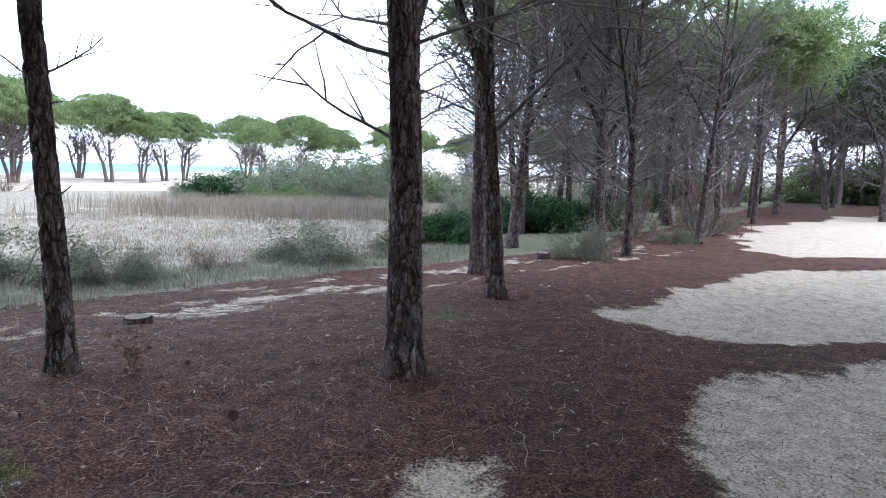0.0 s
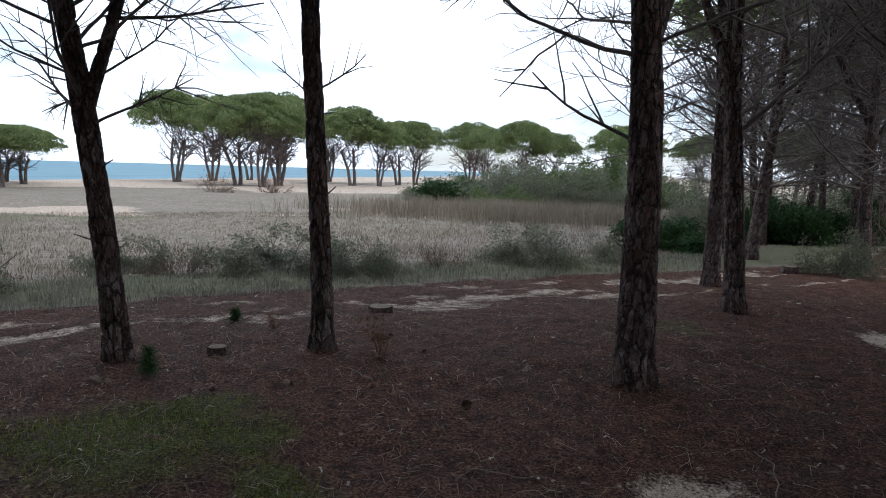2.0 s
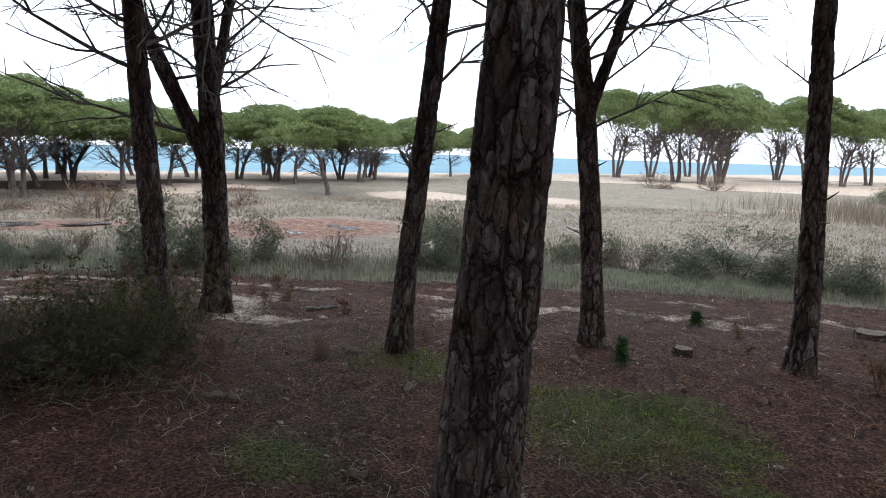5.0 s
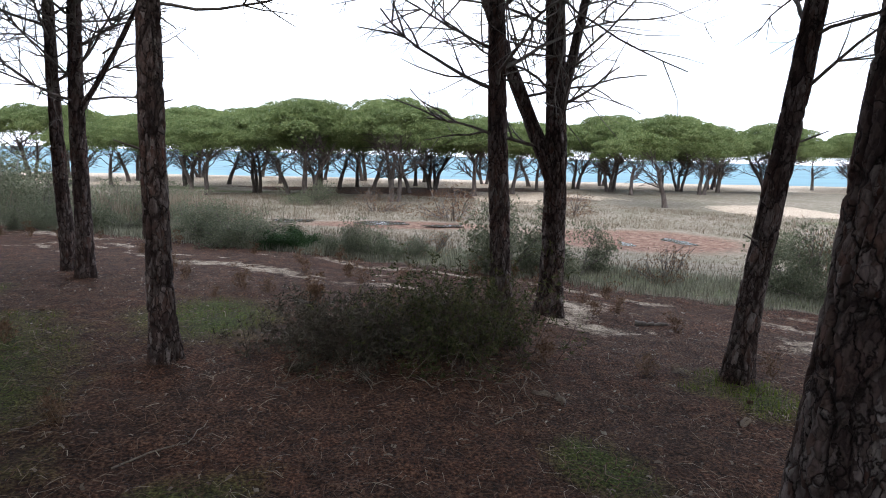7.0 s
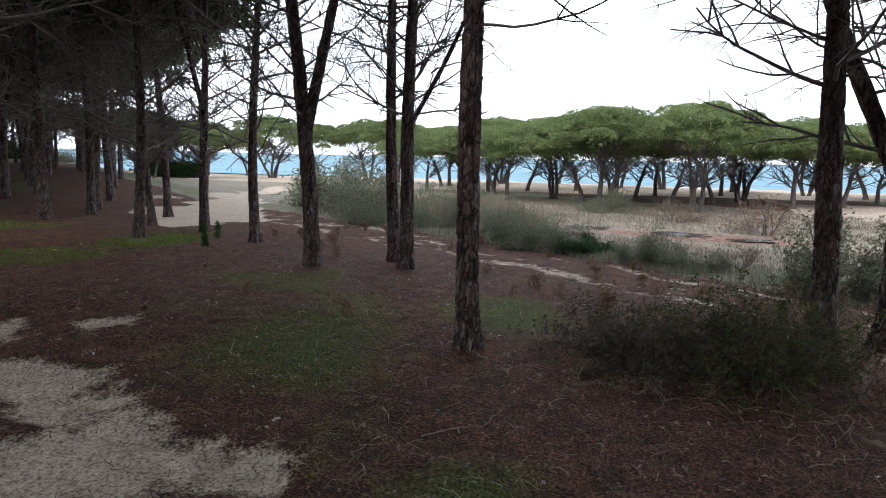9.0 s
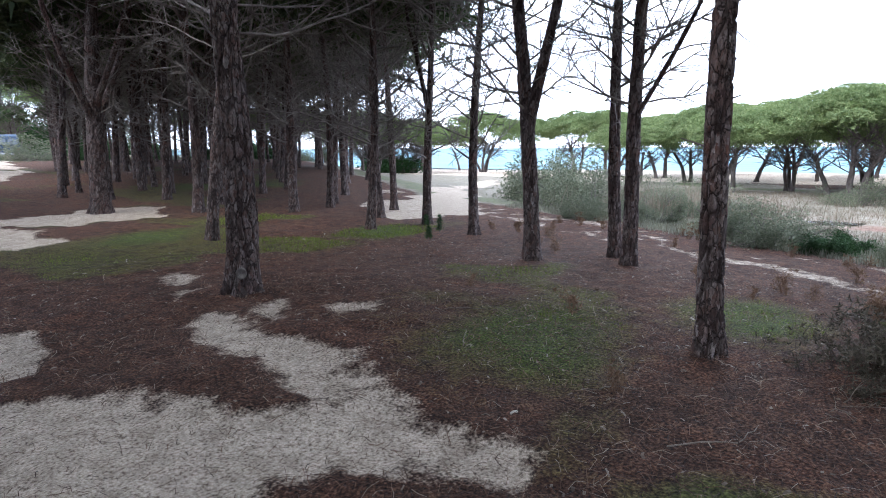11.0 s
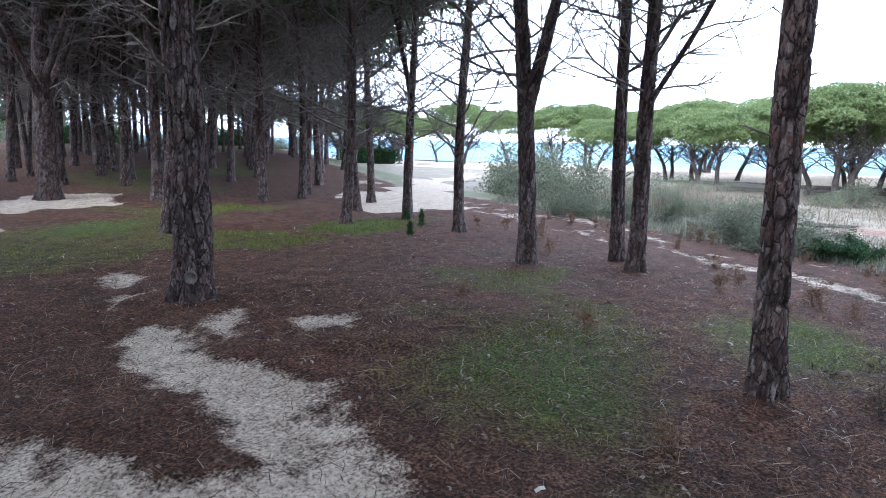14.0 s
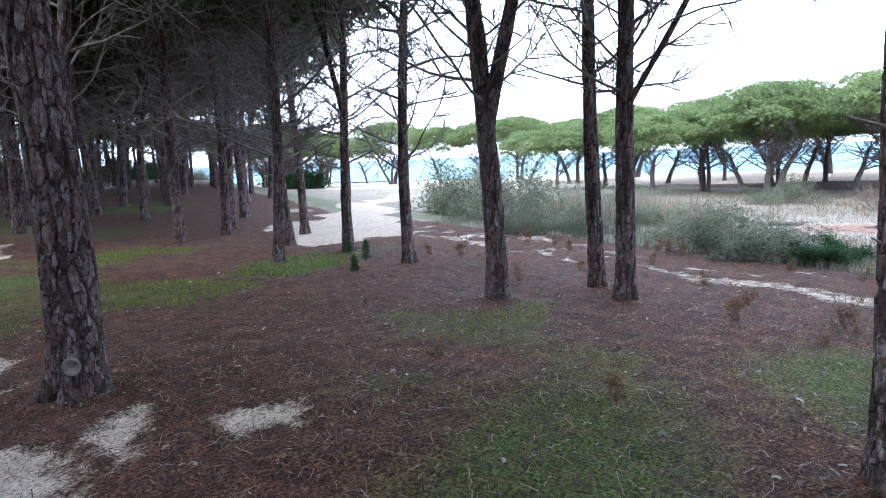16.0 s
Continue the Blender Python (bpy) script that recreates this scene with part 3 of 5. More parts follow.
def puddle(x, y, rx, ry, seed):
    rng = rng_of(seed)
    a = np.linspace(0, 2 * np.pi, 28, endpoint=False)
    r = 1 + 0.25 * np.sin(2 * a + rng.uniform(0, 6)) + 0.15 * np.sin(5 * a + rng.uniform(0, 6))
    flat_water("water_puddle", [(x + rx * q * math.cos(t), y + ry * q * math.sin(t)) for t, q in zip(a, r)], float(ground_z(x, y)) + 0.035, M_PUDDLE, "shallow puddle mirroring the sky in the marsh", "puddle")


for k, (px, py, rx, ry) in enumerate([(-19.13, 0.83, 0.45, 0.9), (-18.5, 2.56, 0.35, 0.5), (-14.75, 6.41, 0.3, 0.22), (-15.22, 8, 0.55, 0.3), (-19.73, -1.79, 0.3, 0.8)]):
    puddle(px, py, rx, ry, 400 + k)


# ---- pines ----
def crown(rng, centre, radii, clumps, per, size, blades, clump_r):
    geo = Geo()
    for c in shell(rng, clumps, centre, radii, 0.55, -0.3):
        r = clump_r * rng.uniform(0.7, 1.3)
        tufts(geo, rng, shell(rng, per, c, (r, r, r * 0.6), 0.4, -0.6), size, blades, 0.8)
    return geo


def near_pine(x, y, dia, lean, label, seed, sides=84, step=0.018, forks=(), marked=(), dead=8, height=7.5, low=1.9, cell=0.075, crown_n=110, bend=0.04):
    """A tall pine seen close by: plated trunk, dead lower branches, crown high up. forks: (height, dx, dy, length, radius share);
    marked: single branches (height, dx, dy, dz, length, radius)."""
    rng = rng_of(seed)
    root = thing("pine_tree", label, "pine tree", on_ground(x, y, -0.03), group="pines beside the path")
    lx, ly = lean
    ph = rng.uniform(0, 6)

    def path(t):
        h = t * height
        return np.array([lx * h / 2.5 + bend * (math.sin(h * 1.1 + ph) - math.sin(ph)), ly * h / 2.5 + bend * (math.cos(h * 0.9 + ph) - math.cos(ph)), h])

    def rad(t):
        return dia / 2 * (1 - 0.72 * t)

    part("trunk", trunk_mesh(path, rad, sides, step, seed, cell, cell * 3.6, 0.2 * cell), M_BARK, root)
    for h, dx, dy, ln, share in forks:
        p0, d = path(h / height), unit(np.array([dx, dy, 1.0]))
        r0 = rad(h / height) * share
        part("trunk", trunk_mesh(lambda t: p0 + d * ln * t + np.array([dx, dy, 0]) * 0.35 * math.sin(t * 2.6), lambda t: r0 * (1 - 0.6 * t), max(20, sides // 2), step * 1.4, seed + 77, cell, cell * 3, 0.009, 0.15), M_BARK, root, "second stem forking from the trunk")
        for _ in range(7):
            t = rng.uniform(0.2, 0.95)
            a = rng.uniform(0, 2 * np.pi)
            geo = Geo()
            limb(geo, rng, p0 + d * ln * t, (math.cos(a), math.sin(a), 0.35), rng.uniform(0.7, 1.6), rng.uniform(0.008, 0.016), 2, 6, 0.05, 0.12)
            part("dead_branch", geo, M_DEAD, root)
    for h, dx, dy, dz, ln, r in marked:
        geo = Geo()
        limb(geo, rng, path(h / height), (dx, dy, dz), ln, r, 2 if ln > 1 else 1, 7 if ln > 1 else 4, 0.14, 0.1)
        part("dead_branch", geo, M_DEAD, root)
    dead *= 2
    for k in range(dead):
        h = low + (height * 0.62 - low) * (k + rng.uniform(0, 1)) / dead
        a = k * 2.4 + rng.uniform(-0.5, 0.5)
        geo = Geo()
        limb(geo, rng, path(h / height), (math.cos(a), math.sin(a), rng.uniform(0.1, 0.85)), rng.uniform(0.8, 2.3), rng.uniform(0.01, 0.021), 2, 8, 0.04, 0.09, 5, None, 0.16)
        part("dead_branch", geo, M_DEAD, root)
    for k in range(3):
        h = rng.uniform(0.8, 2.4)
        a = rng.uniform(0, 6.28)
        geo = Geo()
        limb(geo, rng, path(h / height), (math.cos(a), math.sin(a), 0.2), rng.uniform(0.12, 0.28), 0.011, 0, 0)
        part("branch_stub", geo, M_DEAD, root)
    top = path(0.9)
    # this crown stays out of view, made dense to shade the ground below
    if crown_n:
        part("crown", crown(rng, top + np.array([0, 0, 0.1]), (2.6, 2.6, 1.2), crown_n, 24, 0.42, 5, 0.85), M_NEEDLE, root)
    return root


PINE = "tall pine with plated reddish-brown bark and dead lower branches"
near_pine(0.1, 4.66, 0.265, (-0.11, 0.0), PINE, 101, forks=((2.35, 0.2, 0.06, 3.5, 0.75),), marked=((1.72, -1, -0.1, 0.42, 0.95, 0.016), (2.3, -1, 0.2, 0.2, 1.5, 0.02)), low=2.3, dead=9)
near_pine(-2.35, 4.68, 0.178, (-0.02, 0.0), PINE, 102, forks=((2.9, -0.25, 0.1, 3.0, 0.8),), marked=((2.1, 0.9, 0.5, 0.6, 0.55, 0.01), (2.05, -1, -0.2, 0.7, 0.45, 0.008)), low=3.0, dead=6)
near_pine(1.28, 7.62, 0.225, (-0.12, 0.0), PINE, 103, forks=((2.5, -0.3, 0.0, 3.2, 0.7),), marked=((2.0, 1, 0.2, 0.55, 2.2, 0.035),), low=2.1, dead=12)
near_pine(1.35, 9.88, 0.235, (-0.11, 0.0), PINE, 104, low=1.9, dead=12, sides=32, step=0.05)
near_pine(0.36, 10.1, 0.19, (-0.08, 0.0), PINE, 105, low=1.7, dead=12, sides=28, step=0.05)
near_pine(-3.67, 3.92, 0.178, (-0.19, -0.17), PINE, 106, forks=((1.85, 0.22, 0.1, 3.0, 0.65),), low=1.7, dead=15)
near_pine(-4.41, 2.48, 0.174, (0.10, 0.14), PINE, 107, marked=((2.0, 0.9, 0.5, 0.5, 0.9, 0.014),), low=2.2, dead=7)
near_pine(-1.997, 1.15, 0.305, (-0.01, 0.13), "thick pine trunk with large flaking bark plates beside the path", 108, sides=150, step=0.011, cell=0.085, low=3.0, dead=5, bend=0.03)
near_pine(-5.72, 1.1, 0.188, (-0.06, -0.2), PINE, 109, marked=((2.1, -0.4, -1, 0.45, 1.2, 0.02), (2.2, 0.3, 0.9, -0.1, 0.5, 0.012)), low=2.1, dead=8)
near_pine(-6.58, 1.8, 0.245, (-0.01, -0.04), "forked pine with a pale resin scar at its foot", 110, forks=((1.35, -0.1, -0.34, 3.6, 0.8), (1.9, -0.2, 0.22, 3.2, 0.55)), marked=((2.1, 0.1, 1, 0.35, 0.7, 0.02), (1.7, -0.2, -1, 0.3, 1.3, 0.022)), low=1.8, dead=10)
near_pine(-4.86, -1.5, 0.183, (0.0, 0.03), PINE, 111, marked=((2.55, 0.2, 1, 0.12, 1.4, 0.016), (2.4, -0.2, 1, -0.05, 1.2, 0.012), (1.95, 0, 1, 0.5, 0.13, 0.01)), low=2.4, dead=7)
near_pine(-8.77, -3.61, 0.174, (0.0, -0.03), PINE, 112, sides=32, step=0.05, low=2.0, dead=15)
near_pine(-8.12, -3.19, 0.19, (-0.02, 0.06), PINE, 113, sides=32, step=0.05, forks=((1.85, 0.05, 0.45, 2.4, 0.45),), low=2.0, dead=15)
near_pine(-7.8, -4.38, 0.215, (0.1, -0.14), PINE, 114, sides=32, step=0.05, forks=((1.75, 0.05, 0.24, 3.8, 0.85),), low=1.9, dead=15)
old_pine = near_pine(-4.31, -5.85, 0.325, (0.0, 0.0), "leaning pine with deeply cracked bark and a sawn-off limb scar", 115, sides=110, step=0.015, cell=0.085, low=2.3, dead=10, bend=0.06)
scar = Geo()
for ring, (r0, h0) in enumerate([(0.052, 0.0), (0.048, 0.014), (0.036, 0.016), (0.034, 0.008)]):
    a = np.arange(22) * 2 * np.pi / 22
    scar.v.append(np.c_[np.cos(a) * r0, np.sin(a) * r0 * 1.15, np.full(22, h0)].astype(np.float32))
for q in range(3):
    j = np.arange(22)
    scar.f[4].append(np.stack([q * 22 + j, q * 22 + (j + 1) % 22, (q + 1) * 22 + (j + 1) % 22, (q + 1) * 22 + j], -1))
scar.v.append(np.array([[0, 0, 0.006]], np.float32))
scar.f[3].append(np.stack([66 + np.arange(22), 66 + (np.arange(22) + 1) % 22, np.full(22, 88)], -1))
scar.n = 89
knot = part("limb_scar", scar, M_DEAD, old_pine, "round grey scar of a sawn-off limb")
knot.matrix_basis = look((0.115, 0.15, 0.25), (-0.6, -0.8, 0.25))
near_pine(-6.57, -9.55, 0.2, (-0.2, 0.17), PINE, 116, sides=28, step=0.05, low=2.0, dead=10)
near_pine(-7.6, -15.1, 0.42, (-0.1, 0.05), "stout old pine dividing into several heavy limbs", 117, sides=40, step=0.05, cell=0.07, forks=((1.9, -0.5, -0.3, 3.5, 0.6), (2.0, 0.5, 0.35, 3.2, 0.55), (2.3, -0.1, 0.5, 3.0, 0.5)), low=1.9, dead=8)


def forest_pine(seed, label, fork=False, height=7.0, low=False, detail=False, open_crown=False):
    """A slender pine of the plantation with a crowd of dead twigs under its crown; 0.2 m thick."""
    rng = rng_of(seed)
    root = thing("pine_tree", label, "pine tree", group="pines of the wood")
    ph = rng.uniform(0, 6)

    def path(t):
        h = t * height
        return np.array([0.07 * (math.sin(h * 0.8 + ph) - math.sin(ph)), 0.07 * (math.cos(h * 0.7 + ph) - math.cos(ph)), h])

    part("trunk", trunk_mesh(path, lambda t: 0.1 * (1 - 0.75 * t), 32 if detail else 14, 0.035 if detail else 0.1, seed, 0.075, 0.18, 0.012), M_BARK, root)
    count = 34 if open_crown else 30 if detail else 15
    for k in range(count):
        h = 1.3 + 3.9 * (k + rng.uniform(0, 1)) / count
        a = k * 2.4 + rng.uniform(-0.5, 0.5)
        dead = Geo()
        limb(dead, rng, path(h / height), (math.cos(a), math.sin(a), 0.3), rng.uniform(0.9, 2.4), rng.uniform(0.014, 0.028), 2 if detail else 1, 8 if detail else 10, 0.1, 0.1, 4, None, 0.2 if detail else 0.3)
        part("dead_branch", dead, M_DEAD, root)
    if fork:
        live = Geo()
        limb(live, rng, path(0.34), (0.5, 0.2, 1), 3.0, 0.06, 1, 3, 0.3, 0.08, 7, None, 0.25)
        part("limb", live, M_BARK, root)
    for k in range(5):
        a = k * 2.4
        live = Geo()
        limb(live, rng, path(0.5 + 0.06 * k), (math.cos(a), math.sin(a), 0.7), 1.9, 0.034, 1, 3, 0.2, 0.12, 4, None, 0.34)
        part("limb", live, M_BARK_FAR, root)
    # open and round crowns take the needle colour with sunlight painted in
    if open_crown == "round":
        part("crown", crown(rng, path(0.78), (2.5, 2.5, 2.1), 130, 40, 0.2, 4, 0.6), M_NEEDLE_SUNLIT, root)
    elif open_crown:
        part("crown", crown(rng, path(0.95), (2.0, 2.0, 0.9), 26, 22, 0.26, 4, 0.55), M_NEEDLE_SUNLIT, root)
    else:
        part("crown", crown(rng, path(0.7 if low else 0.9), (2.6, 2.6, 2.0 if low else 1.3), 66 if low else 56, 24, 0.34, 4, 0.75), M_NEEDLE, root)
    return root


WOOD = "slender pine with bare grey lower branches and dark crown"
forest_kinds = [forest_pine(201, WOOD, detail=True), forest_pine(202, WOOD, True, 6.6, detail=True), forest_pine(203, WOOD, False, 7.4, True), forest_pine(204, WOOD, True, 7.0, True), forest_pine(205, WOOD, False, 7.2, True, True),
                forest_pine(206, "half-bare pine with a web of grey branches and thin crown", True, 7.0, False, True, True),
                forest_pine(207, "bright green pine with a full rounded crown", False, 7.2, False, False, "round")]
used_kinds = set()


def at_scale(ob, m):
    """A copy at the pose and scale of m, whatever the scale of the first."""
    return copy_thing(ob, m @ Matrix.Diagonal((*(1 / v for v in ob.scale), 1)))


def plant_forest(x, y, dia, k, turn, low=False):
    s = dia / 0.2
    s = min(max(s, 0.75), 1.5)
    m = Matrix.LocRotScale(on_ground(x, y, -0.03), Euler((radians(2 * math.sin(turn * 7)), radians(2 * math.cos(turn * 5)), turn)), (s, s, 0.5 * s + 0.5))
    k = 6 if low == "round" else 5 if low == "open" else 4 if low == "edge" else k % 2 + (2 if low else 0)
    if k not in used_kinds:
        used_kinds.add(k)
        forest_kinds[k].matrix_basis = m
    else:
        at_scale(forest_kinds[k], m)


# those of the wood that stand out singly: x, y, thickness
STANDING = [(2.68, 14.1, 0.24), (4.49, 13.4, 0.23), (4.76, 12.6, 0.18), (7.0, 27.0, 0.3), (9.4, 21.3, 0.34), (9.6, 18.2, 0.22), (12.7, 26.3, 0.27), (17.9, 28.7, 0.3), (17.0, 33.3, 0.28),
            (19.9, 24.6, 0.22), (-9.82, -6.58, 0.176), (-10.36, -8.02, 0.178), (-9.13, -8.41, 0.172), (-10.34, -11.81, 0.215), (-10.63, -9.42, 0.145), (-12.1, -10.3, 0.174), (-11.57, -11.88, 0.18), (-12.27, -12.43, 0.2)]
FURTHER = [(-14.4, -14.1, 0.21), (-10.32, -16.9, 0.23), (-8.96, -19.9, 0.224), (-9.9, -20.9, 0.172), (-11.5, -18.6, 0.23), (-13.05, -24.6, 0.27), (-14.4, -25.6, 0.24), (-12.8, -35.4, 0.34), (7.4, 14.9, 0.17), (3.6, 17.6, 0.2), (6.3, 22.5, 0.22)]
spots = STANDING + FURTHER
for k, (tx, ty, td) in enumerate(spots):
    plant_forest(tx, ty, td, k, k * 1.7, "open" if ty > 12 else "edge" if -14.5 < ty < -8.2 else ty < -11)
BRIGHT = [(12.9, 22.0, 0.2), (10.6, 24.6, 0.19), (15.2, 26.2, 0.22), (7.6, 23.8, 0.18)]
for k, (tx, ty, td) in enumerate(BRIGHT):
    plant_forest(tx, ty, td, k, k * 1.3, "round")
placed = [(a, b) for a, b, _ in spots + BRIGHT] + [(-4.3, -5.9), (-6.6, -9.6), (-7.6, -15.1)]


def scatter_forest(count, x0, x1, y0, y1, gap, keep, seed):
    r, k, tries = rng_of(seed), 0, 0
    while k < count and tries < 20000:
        tries += 1
        px, py = r.uniform(x0, x1), r.uniform(y0, y1)
        if not keep(px, py) or min((px - a) ** 2 + (py - b) ** 2 for a, b in placed) < gap * gap:
            continue
        placed.append((px, py))
        plant_forest(px, py, r.uniform(0.17, 0.27), k + seed, r.uniform(0, 6.28), "open" if py > 12 and px < 0.72 * py else py < -9 or px > 12)
        k += 1


def deep_wood(px, py):
    """The dense wood beside the sandy drive, short of the clearing."""
    return marsh_side(px, py) < (-4.5 if py > -18 else -1.0) and px < -7.5 + 0.42 * (py + 16) and -0.5 * px - 0.866 * py > 14.0 and (px + 19) ** 2 / 90 + (py + 12.3) ** 2 / 9 > 1


scatter_forest(88, -32, -8, -46, -10, 1.5, deep_wood, 11)
scatter_forest(30, 11, 42, 22, 48, 2.0, lambda px, py: py > 27 + 0.25 * (px - 11) or px > 23.5, 12)
scatter_forest(8, -16, -3, -75, -32, 3.0, lambda px, py: px > 0.36 * py + 4.5, 16)
scatter_forest(6, -46, -26, -100, -82, 3.0, lambda px, py: True, 17)
scatter_forest(10, 3.5, 10, 15.5, 27, 2.2, lambda px, py: px < 4 + 0.45 * (py - 13), 13)
# unseen pines beside and behind the path, added to block light off the ground
scatter_forest(36, 1.8, 14, -12, 10, 1.9, lambda px, py: (px > 2 and py < 1.0) or (px > 6 and py < 6) or px > 12, 14)
scatter_forest(22, -2, 8, -24, -4, 2.2, lambda px, py: px > 1.0 or py < -16, 15)


def umbrella_pine(seed, stems, height, spread, label):
    """A stone pine by the shore: stems that fan out under a wide flat dome."""
    rng = rng_of(seed)
    root = thing("umbrella_pine", label, "pine tree", group="umbrella pines by the shore")
    tips = []
    for k in range(stems):
        geo = Geo()
        a = 2 * np.pi * k / stems + rng.uniform(-0.4, 0.4)
        tilt = rng.uniform(0.08, 0.24) if stems > 1 else 0.05
        p, d, pts = np.array([0.18 * math.cos(a), 0.18 * math.sin(a), -0.1]) * (stems > 1), unit(np.array([math.cos(a) * tilt, math.sin(a) * tilt, 1])), []
        p[2] = -0.1
        for q in range(9):
            pts.append(p.copy())
            d = unit(d + rng.normal(0, 0.07, 3))
            p = p + d * height * 0.062
        r = np.linspace(0.15, 0.09, 9) * (0.8 if stems > 2 else 1.0)
        r[0] *= 1.4
        tube(geo, pts, r, 9)
        for q in range(11):
            b = rng.uniform(0, 6.28)
            limb(geo, rng, pts[4 + q % 5], (math.cos(b) * 1.2, math.sin(b) * 1.2, 0.8), spread * rng.uniform(0.4, 0.75), 0.04, 1, 8, 0.1, 0.12, 4, tips, 0.3)
        part("trunk", geo, M_BARK_FAR, root)
    geo = Geo()
    low, dome = height * 0.58, height * 0.38
    lobes = 46
    for k in range(lobes):
        q, a = math.sqrt((k + 0.4) / lobes), k * 2.39996 + seed
        lump = 1 + 0.12 * math.sin(3 * a + seed) + 0.08 * math.sin(7 * a)
        top = dome * max(0.0, 1 - (q * 0.98) ** 2) ** 0.55
        c = np.array([math.cos(a) * q * spread * 0.86 * lump, math.sin(a) * q * spread * 0.86 * lump, low + top + rng.uniform(-0.22, 0.12) - 0.1])
        r = rng.uniform(0.55, 0.95)
        tufts(geo, rng, shell(rng, 250, c, (r, r, r * 0.5), 0.82, -0.15), 0.13, 4, 0.8, 0.16)
        under = c - np.array([0, 0, 0.15 + 0.5 * top * rng.uniform(0.2, 0.8)])
        tufts(geo, rng, shell(rng, 50, under, (r, r, r * 0.5), 0.3, -0.9), 0.14, 3, 0.8, 0.12)
    part("crown", geo, M_NEEDLE_SUNLIT, root)
    return root


SHORE = "umbrella pine with dark stems under a wide bright green dome"
shore_kinds = [umbrella_pine(301, 1, 5.0, 2.9, SHORE), umbrella_pine(302, 3, 5.3, 3.3, SHORE), umbrella_pine(303, 2, 5.2, 3.1, SHORE), umbrella_pine(304, 1, 4.7, 2.7, SHORE), umbrella_pine(305, 4, 5.5, 3.6, SHORE)]
used_shore = set()


def plant_shore(x, y, k, s, turn, tall=1.0):
    m = Matrix.LocRotScale(on_ground(x, y), Euler((0, 0, turn)), (s * 0.95, s * 0.95, s * 0.92 * tall))
    k %= len(shore_kinds)
    if k not in used_shore:
        used_shore.add(k)
        shore_kinds[k].matrix_basis = m
    else:
        at_scale(shore_kinds[k], m)


SHORE_ROW = [(-42.39, -13.31), (-37.47, -8.71), (-30.85, -6.44), (-40.04, -7.01), (-33.43, -4.54), (-31.59, -2.87), (-29.24, -1.77), (-37.83, 0.49), (-32.15, 1.11), (-28.08, 1.88), (-34.14, 3.14), (-36.1, 4.66),
             (-32.56, 6.3), (-33.86, 8.65), (-35.3, 14.8), (-26.45, 13.55), (-33.28, 19.28), (-36.97, 31.75)]
for k, (tx, ty) in enumerate(SHORE_ROW):
    plant_shore(tx, ty, (0, 2, 3, 0, 1)[k % 5], 0.87 + 0.06 * math.sin(k * 2.3), k * 1.3, 0.96)
# clumps further along the shore
for k, (tx, ty, s) in enumerate([(-28.03, 47.32, 1.15), (-29.23, 52.13, 1.2), (-31.93, 49.85, 1.2), (-40.14, 52.55, 1.3), (-41.14, 59.66, 1.3), (-42.29, 68.69, 1.15), (-39.85, 71.49, 1.25), (-34.09, 73.11, 1.2), (-23.53, 68.61, 1.1), (-22.16, 70.6, 1.1), (-16.71, 75.67, 1.1), (-25.12, 59.31, 1.2), (-23.37, 62.18, 1.0)]):
    plant_shore(tx, ty, (1, 4, 2)[k % 3], s * 1.05, k * 2.1, 1.27)
r = rng_of(21)
for k in range(16):
    plant_shore(-45 + r.uniform(-4, 4), -44 + 62 * k / 16 + r.uniform(-1.5, 1.5), k, r.uniform(0.92, 1.05), r.uniform(0, 6), 0.94)
for k, (tx, ty) in enumerate([(-40.5, 11.5), (-42, 17), (-39.5, 23.5), (-43, 26), (-36.5, 25.5), (-42, 33), (-44, 38), (-40, 36), (-33, 15), (-37, 20)]):
    plant_shore(tx, ty, k, 0.86 + 0.06 * math.cos(k * 1.9), k * 0.9, 0.94)
for k, (tx, ty) in enumerate([(-29, -26), (-33, -29), (-27, -31), (-36, -33), (-31, -36), (-39, -38), (-42, -33), (-24.5, -34)]):
    plant_shore(tx, ty, k, 0.85, k * 1.1, 0.9)
for k, (tx, ty) in enumerate([(-36, -92), (-45, -97), (-28, -96), (-21, -86), (-52, -104), (-16, -72)]):
    plant_shore(tx, ty, (1, 4)[k % 2], 1.7, k * 1.1, 1.35)
for k in range(16):
    plant_shore(-37 + r.uniform(-5, 3), -15 + 2.6 * k + r.uniform(-1.2, 1.2), (0, 3, 2)[k % 3], r.uniform(0.72, 0.88), r.uniform(0, 6), 0.95)
plant_shore(15.0, 35.5, 1, 1.45, 0.4, 1.25)
plant_shore(20.5, 37.5, 4, 1.5, 1.4, 1.25)
plant_shore(26.5, 37.0, 2, 1.5, 2.4, 1.25)
for k in range(9):
    plant_shore(-14 + 4.4 * k + r.uniform(-2, 2), 64 + r.uniform(-7, 12), k + 1, r.uniform(0.9, 1.1), r.uniform(0, 6), 1.25)
for k in range(6):
    plant_shore(-58 + 3.0 * k + r.uniform(-1, 1), -38 - 0.6 * k + r.uniform(-4, 4), k, r.uniform(0.85, 1.1), r.uniform(0, 6))


